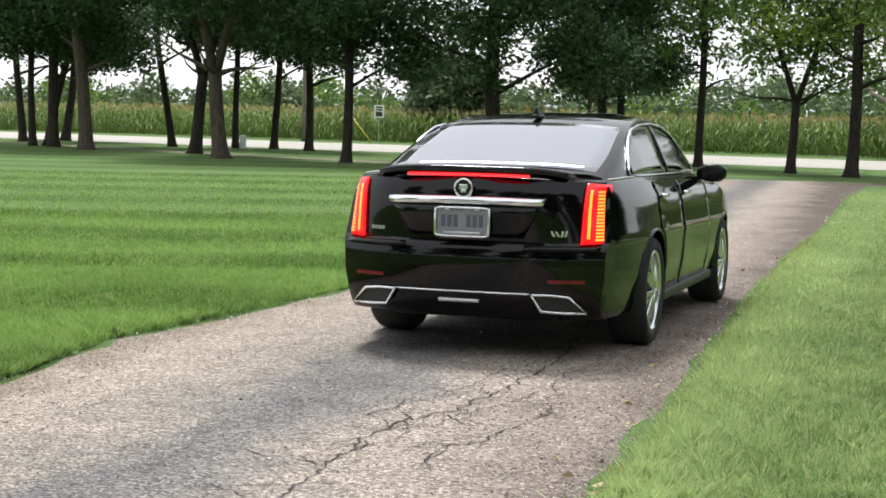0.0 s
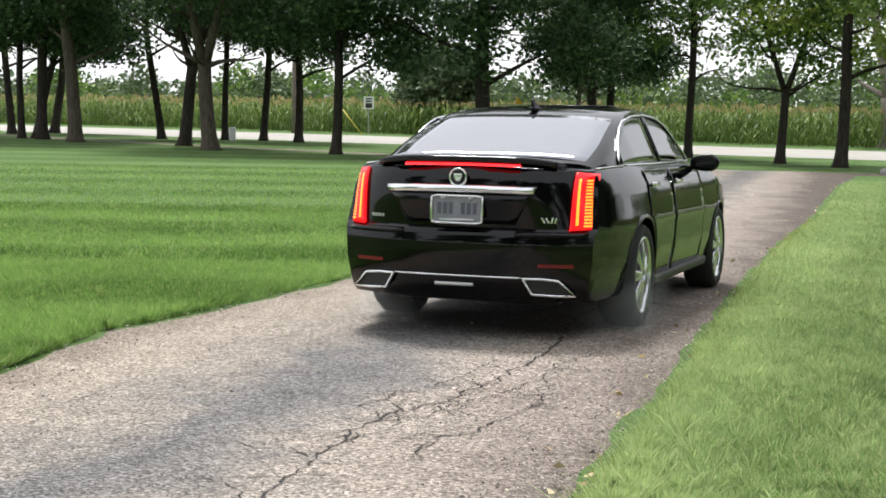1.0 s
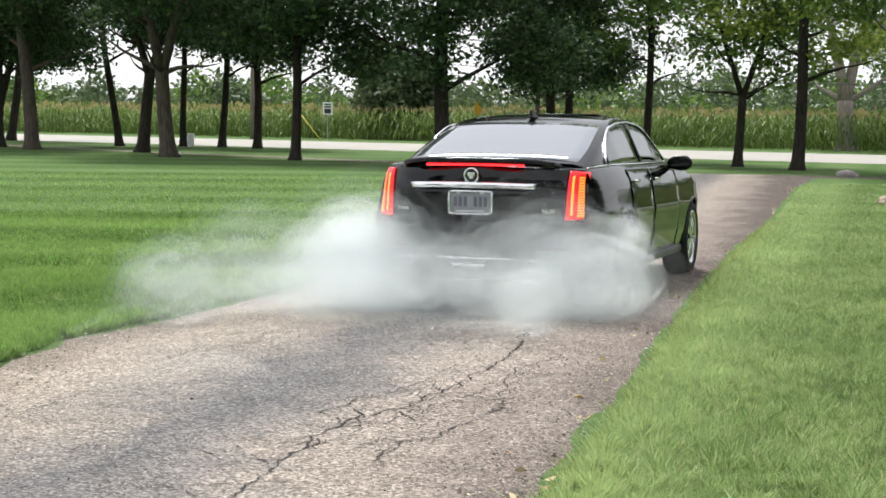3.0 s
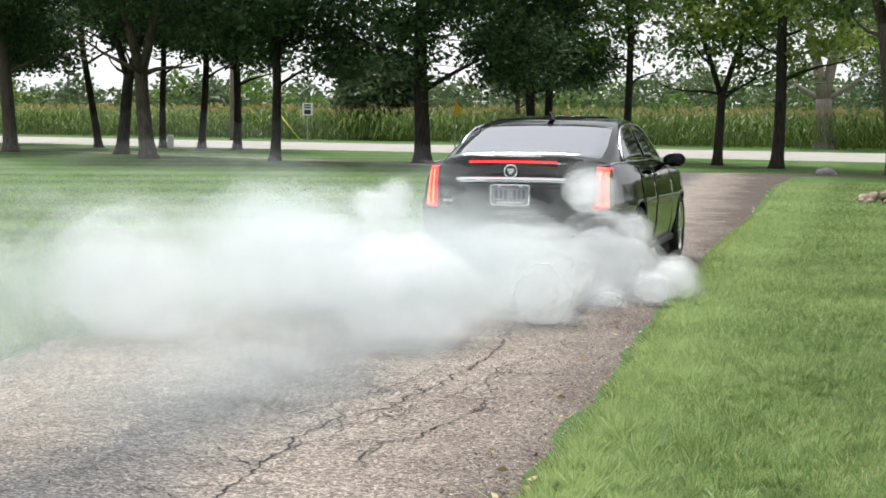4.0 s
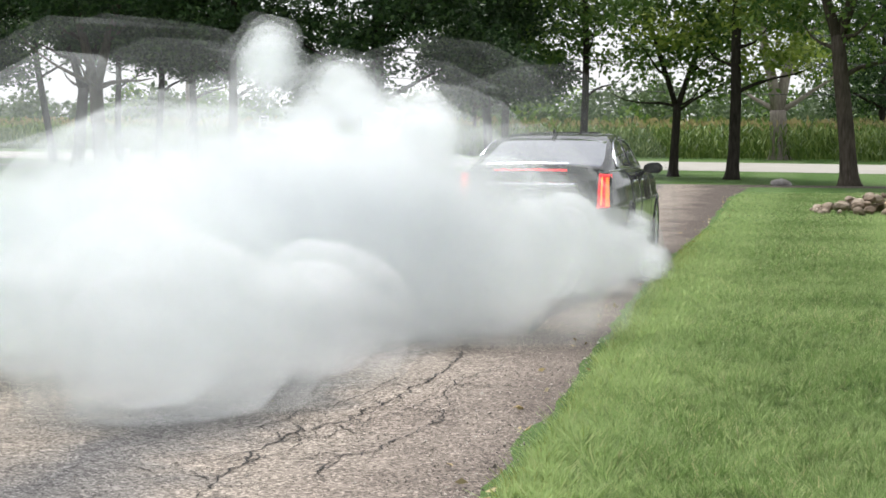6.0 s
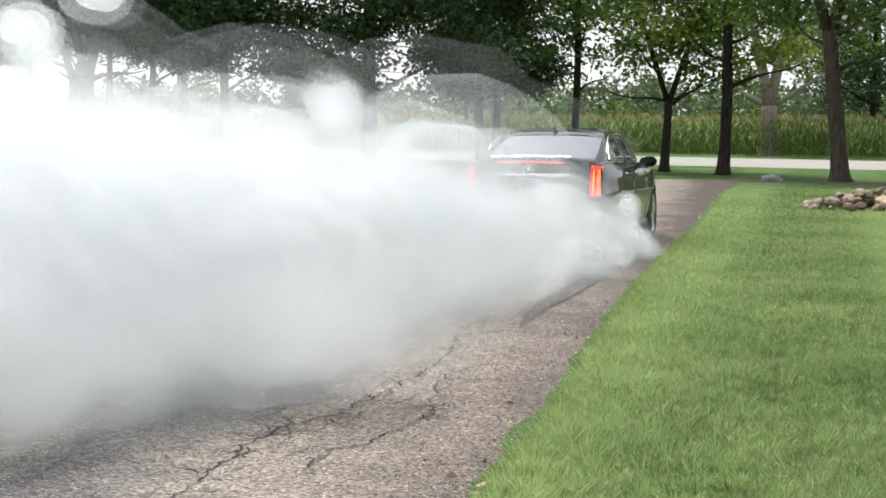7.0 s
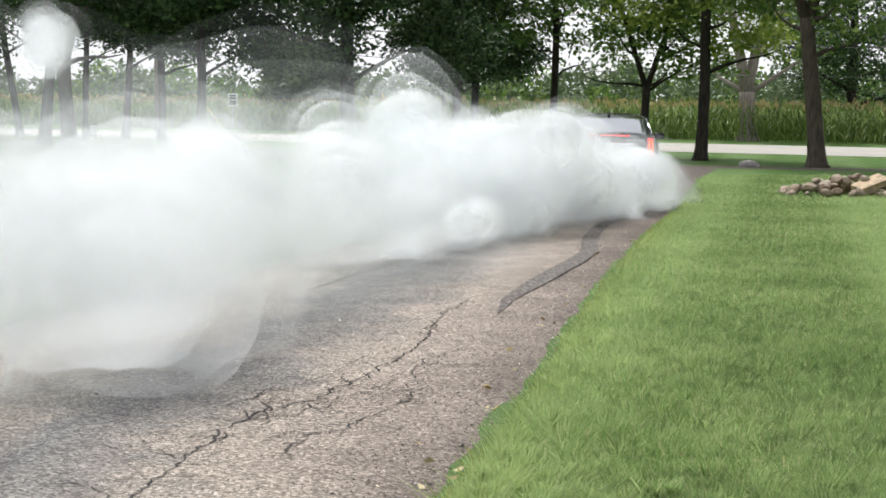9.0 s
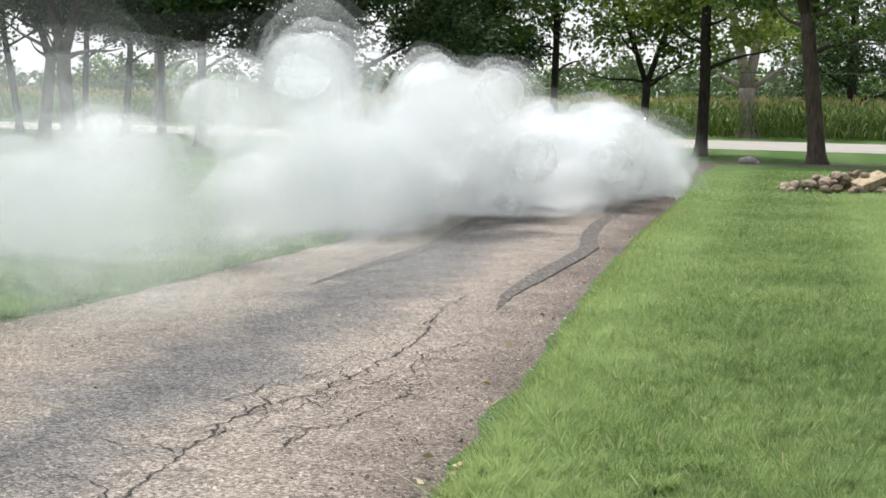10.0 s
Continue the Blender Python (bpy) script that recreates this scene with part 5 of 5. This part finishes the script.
SMOKE_THIN = smoke_material("thin_blue_white_smoke", 0.046, (0.90, 0.955, 0.96))


def puff_mesh(radius, material, seed, skins=5):
    """One piece of smoke: billowing skins one inside the other, thin outside and thicker towards the middle."""
    rnd = np.random.default_rng(seed)
    ball = bmesh.new()
    bmesh.ops.create_icosphere(ball, subdivisions=3, radius=1)
    d = np.array([v.co[:] for v in ball.verts])
    tri = np.array([[v.index for v in f.verts] for f in ball.faces])
    ball.free()
    stretch = rnd.uniform(0.85, 1.2, 3) * (1, 1, 0.9)

    def lumps(count, wide):
        c = rnd.normal(size=(count, 3))
        c /= np.linalg.norm(c, axis=1)[:, None]
        gap = np.arccos(np.clip(d @ c.T, -1, 1)).min(axis=1)
        return np.sqrt(np.clip(1 - (gap / wide) ** 2, 0, 1))

    big, small = lumps(9, 0.95), lumps(34, 0.5)
    vs, fs, thick = [], [], []
    for i in range(skins):
        s = 0.42 + 0.58 * i / (skins - 1)
        r = s * (0.60 + 0.26 * big + 0.12 * small * s + 0.20 * lumps(12, 0.8) + 0.06 * rnd.uniform())
        fs.append(tri + i * len(d))
        vs.append(d * r[:, None] * stretch * radius * 1.08 + rnd.normal(size=3) * 0.05 * radius)
        thick.append(np.full(len(d), min(1.0, 0.10 + 1.9 * (1 - s))))
    me = mesh_of("puff", np.concatenate(vs), np.concatenate(fs), material, True)
    layer = me.attributes.new("thick", "FLOAT", "POINT")
    layer.data.foreach_set("value", np.concatenate(thick).astype(np.float32))
    return me


PUFFS = {}
for kind, material in (("dense", SMOKE_DENSE), ("soft", SMOKE_SOFT), ("thin", SMOKE_THIN)):
    for size in (0.2, 0.32, 0.55, 0.85, 1.2):
        PUFFS[kind, size] = [puff_mesh(size, material, int(size * 100) + 7 * i + len(kind)) for i in range(4)]

PUFF_ROWS = []


def puff(rnd, plume, side, born, kind, size, back, out, lift, wind, late=0.0, ahead=0.0, z0=None):
    """One piece of smoke from a rear tyre. back, out: the speed at which it is thrown rearwards and sideways;
    late: it comes up so long after it left the tyre; lift: how fast it climbs."""
    x, y, turn = car_at(born - late)
    s, c = math.sin(radians(turn)), math.cos(radians(turn))
    ax, ay = x + c * 0.80 * side + s * (ahead - 0.15), y - s * 0.80 * side + c * (ahead - 0.15)
    spin = rnd.uniform(-25, 25)
    tilt = rnd.uniform(0, 360)
    low = z0 if z0 is not None else size * 0.42

    def at(t):
        a = t - born + late
        e = 0.7 * (1 - math.exp(-a / 0.7))
        w = (a - 0.9 * (1 - math.exp(-a / 0.9))) * (1 + 0.13 * a)
        px = ax - s * back * e + c * out * e + wind[0] * w
        py = ay - c * back * e - s * out * e + wind[1] * w
        if py < 6.5:
            py = 6.5 - 2.0 * (1 - math.exp((py - 6.5) / 2.0))
        pz = rise(py) + low + lift * (t - born) / (1 + 0.22 * (t - born))
        life = 1.0 if size < 0.3 else 2.2 if size < 0.5 else 99.0
        if born > 2.55 and t - born > life:
            pz -= min(1.0, (t - born - life) / 0.3) * (pz - rise(py) + 2.5 * size)
        return px, py, pz

    x0, y0, _ = at(born)
    hidden = (x0, y0, rise(y0) - size * 1.9 - 0.1)
    rows = [(0.0, pose(*hidden, tilt))]
    pop = 0.25 if size < 0.4 else 0.45
    if born - pop > 0.1:
        rows.append((born - pop, pose(*hidden, tilt)))
    t = born
    while True:
        rows.append((t, pose(*at(t), tilt + 12 * (t - born), spin * (t - born) * 0.6, spin * (t - born))))
        if t >= 10.0:
            break
        t = min(10.0, t + (0.25 if t - born < 0.7 else 0.6))
        if 10.0 - t < 0.15:
            t = 10.0
    ob = new("puff", PUFFS[kind, size][rnd.integers(0, 4)])
    ob.parent = plume
    PUFF_ROWS.append((ob, rows))


def make_smoke():
    rnd = np.random.default_rng(77)
    for side in (-1, 1):
        plume = tagged(new("smoke_plume"), "white tyre smoke drifting from a spinning rear tyre", "smoke", "tyre smoke plumes", "stuff")
        # first wisps
        t = 0.95
        while t < 2.6:
            w = (rnd.uniform(-0.75, -0.25), rnd.uniform(-0.25, 0.1))
            puff(rnd, plume, side, t, "thin", 0.32 if t < 1.8 else 0.55, rnd.uniform(0.1, 0.9), rnd.uniform(-0.5, 0.3) if side > 0 else rnd.uniform(-1.0, 0.1), rnd.uniform(0.05, 0.22), w)
            if t > 1.7 and side < 0:
                puff(rnd, plume, side, t + 0.05, "thin", 0.55, rnd.uniform(0.2, 0.9), rnd.uniform(-0.1, 0.9), rnd.uniform(0.05, 0.25), w)
            t += 0.13
        # the full burnout
        t = 2.6
        while t < 10.0:
            strong = min(1.0, (t - 2.4) / 1.0)
            wind = (rnd.uniform(-1.9, -0.9), rnd.uniform(-1.2, -0.3))
            # close to the tyre: low, dense, thrown outwards on the near side
            out = rnd.uniform(0.9, 2.1) if side > 0 else rnd.uniform(0.0, 1.2)
            puff(rnd, plume, side, t, "dense" if rnd.uniform() < 0.5 else "soft", 0.2, rnd.uniform(-0.6, 0.7), out, rnd.uniform(0.0, 0.18), wind, z0=0.10)
            puff(rnd, plume, side, t + 0.05, "dense" if rnd.uniform() < strong else "soft", 0.32, rnd.uniform(0.4, 3.0), rnd.uniform(-0.7, 0.9), rnd.uniform(0.05, 0.30), wind)
            t += 0.15
        # a wisp that curls up through the wheel arch
        t = 2.3
        while t < 9.0:
            puff(rnd, plume, side, t, "dense" if t > 3.0 else "soft", 0.2, rnd.uniform(-0.35, -0.1), rnd.uniform(0.28, 0.42), rnd.uniform(0.35, 0.6), (rnd.uniform(-0.4, -0.1), rnd.uniform(-0.5, -0.2)), ahead=0.42, z0=0.25)
            t += 0.25
        # the cloud behind: low at first, later in tall billows
        t = 2.9
        while t < 10.0:
            tall = min(1.0, max(0.0, (t - 4.7) / 1.2))
            wind = (rnd.uniform(-2.6, -1.0), rnd.uniform(-1.7, -0.4))
            reach = 1.0
            if t > 7.5:
                wind, reach = (rnd.uniform(-1.6, -0.5), rnd.uniform(-0.9, 0.0)), 0.5
            puff(rnd, plume, side, t, "soft", 0.55, rnd.uniform(1.2, 5.0) * reach, rnd.uniform(-1.0, 0.35), rnd.uniform(0.02, 0.12) + tall * rnd.uniform(0.0, 0.28), wind, late=0.25)
            if t > 3.3:
                puff(rnd, plume, side, t + 0.1, "thin" if t < 4.5 else "soft", 0.85, rnd.uniform(1.5, 6.5) * reach, rnd.uniform(-1.2, 0.2), rnd.uniform(0.0, 0.10) + tall * rnd.uniform(0.0, 0.28), wind, late=0.6, z0=0.30)
            t += 0.32
        # billows right behind the boot
        t = 4.5
        while t < 7.7:
            wind = (rnd.uniform(-2.6, -1.3), rnd.uniform(-0.9, -0.1))
            high = 0.25 if t < 5.6 else 0.4
            puff(rnd, plume, side, t, "dense", 0.55, rnd.uniform(1.6, 3.2), rnd.uniform(-1.1, -0.2) * side, rnd.uniform(0.05, high), wind, late=0.3, z0=0.35)
            t += 0.32
        # veils that run far back along the ground
        t = 3.2
        while t < 7.4:
            puff(rnd, plume, side, t, "thin", 0.85, rnd.uniform(4.0, 9.0), rnd.uniform(-2.0, 0.3), rnd.uniform(0.0, 0.1), (rnd.uniform(-2.2, -1.0), rnd.uniform(-1.6, -0.5)), late=0.7, z0=0.22)
            puff(rnd, plume, side, t + 0.1, "thin" if t < 5.7 else "soft", 0.85, rnd.uniform(5.0, 9.5), rnd.uniform(-2.6, 0.0), rnd.uniform(0.0, 0.18), (rnd.uniform(-2.4, -1.2), rnd.uniform(-2.6, -1.0)), late=0.9, z0=0.30)
            t += 0.28
        # the large slow billows
        t = 5.5
        while t < 7.4:
            wind = (rnd.uniform(-2.9, -1.4), rnd.uniform(-2.4, -0.8))
            puff(rnd, plume, side, t, "thin" if rnd.uniform() < 0.3 else "soft", 1.2, rnd.uniform(2.0, 7.5), rnd.uniform(-1.5, -0.3), rnd.uniform(0.05, 0.24), wind, late=0.9, z0=0.45)
            t += 0.34
        # the part of the cloud that rolls on towards the camera
        t = 5.8
        while t < 8.2:
            wind = (rnd.uniform(-1.9, -0.8), rnd.uniform(-3.6, -2.0))
            puff(rnd, plume, side, t, "soft", 1.2 if rnd.uniform() < 0.6 else 0.85, rnd.uniform(5.0, 9.0), rnd.uniform(-2.3, -0.8), rnd.uniform(0.0, 0.22), wind, late=1.0, z0=0.50)
            t += 0.20
        # thin veils left hanging over the lawn
        t = 7.2
        while t < 9.3:
            puff(rnd, plume, side, t, "thin", 1.2, rnd.uniform(5.0, 13.0), rnd.uniform(-5.5, 0.0), rnd.uniform(0.05, 0.2), (rnd.uniform(-1.0, -0.3), rnd.uniform(-0.8, 0.0)), late=0.9, z0=0.5)
            t += 0.42
        # one tall burst that climbs past the boot
        if side < 0:
            for i in range(18):
                puff(rnd, plume, 0.2, 4.6 + 0.035 * i, "dense" if i % 3 == 0 else "soft", 0.32, rnd.uniform(1.6, 2.2), rnd.uniform(-0.3, 0.3), 0.2 + 1.5 * (i * 7 % 18) / 17, (rnd.uniform(-3.0, -2.2), -0.3), late=0.1, z0=0.5)
        # the last tall cloud that swallows the car
        t = 7.7
        while t < 10.0:
            wind = (rnd.uniform(-1.5, -0.3), rnd.uniform(-0.8, 0.2))
            puff(rnd, plume, side, t, "dense", 0.55, rnd.uniform(-0.3, 2.2), rnd.uniform(-0.5, 0.5), rnd.uniform(0.1, 1.2), wind, late=0.15)
            puff(rnd, plume, side, t + 0.07, "soft", 0.85 if rnd.uniform() < 0.4 else 0.55, rnd.uniform(0.2, 4.0), rnd.uniform(-0.9, 0.2), rnd.uniform(0.05, 1.0), wind, late=0.35)
            t += 0.12


make_smoke()


# ---- what moves ----


def motions():
    walk(car, [(t, pose(x, y, rise(y) + 0.018, 0, 0, -turn)) for t, x, y, turn in CAR_PATH])
    # wheels: the rear ones spin on the spot from the start of the burnout
    for i, wheel in enumerate(wheels):
        rows, angle = [], 0.0
        step = 0.05
        for k in range(201):
            t = k * step
            rows.append((t, pose(*wheel.location, -angle)))
            x0, y0 = (float(np.interp(t, [r[0] for r in CAR_PATH], [r[c] for r in CAR_PATH])) for c in (1, 2))
            x1, y1 = (float(np.interp(t + step, [r[0] for r in CAR_PATH], [r[c] for r in CAR_PATH])) for c in (1, 2))
            roll = math.degrees(math.hypot(x1 - x0, y1 - y0) / 0.339)
            angle += max(roll, min(81.0, 160 * max(0.0, t - 0.6))) if i < 2 else roll
        walk(wheel, rows)
    for ob, rows in PUFF_ROWS + MARKS:
        walk(ob, rows)


motions()
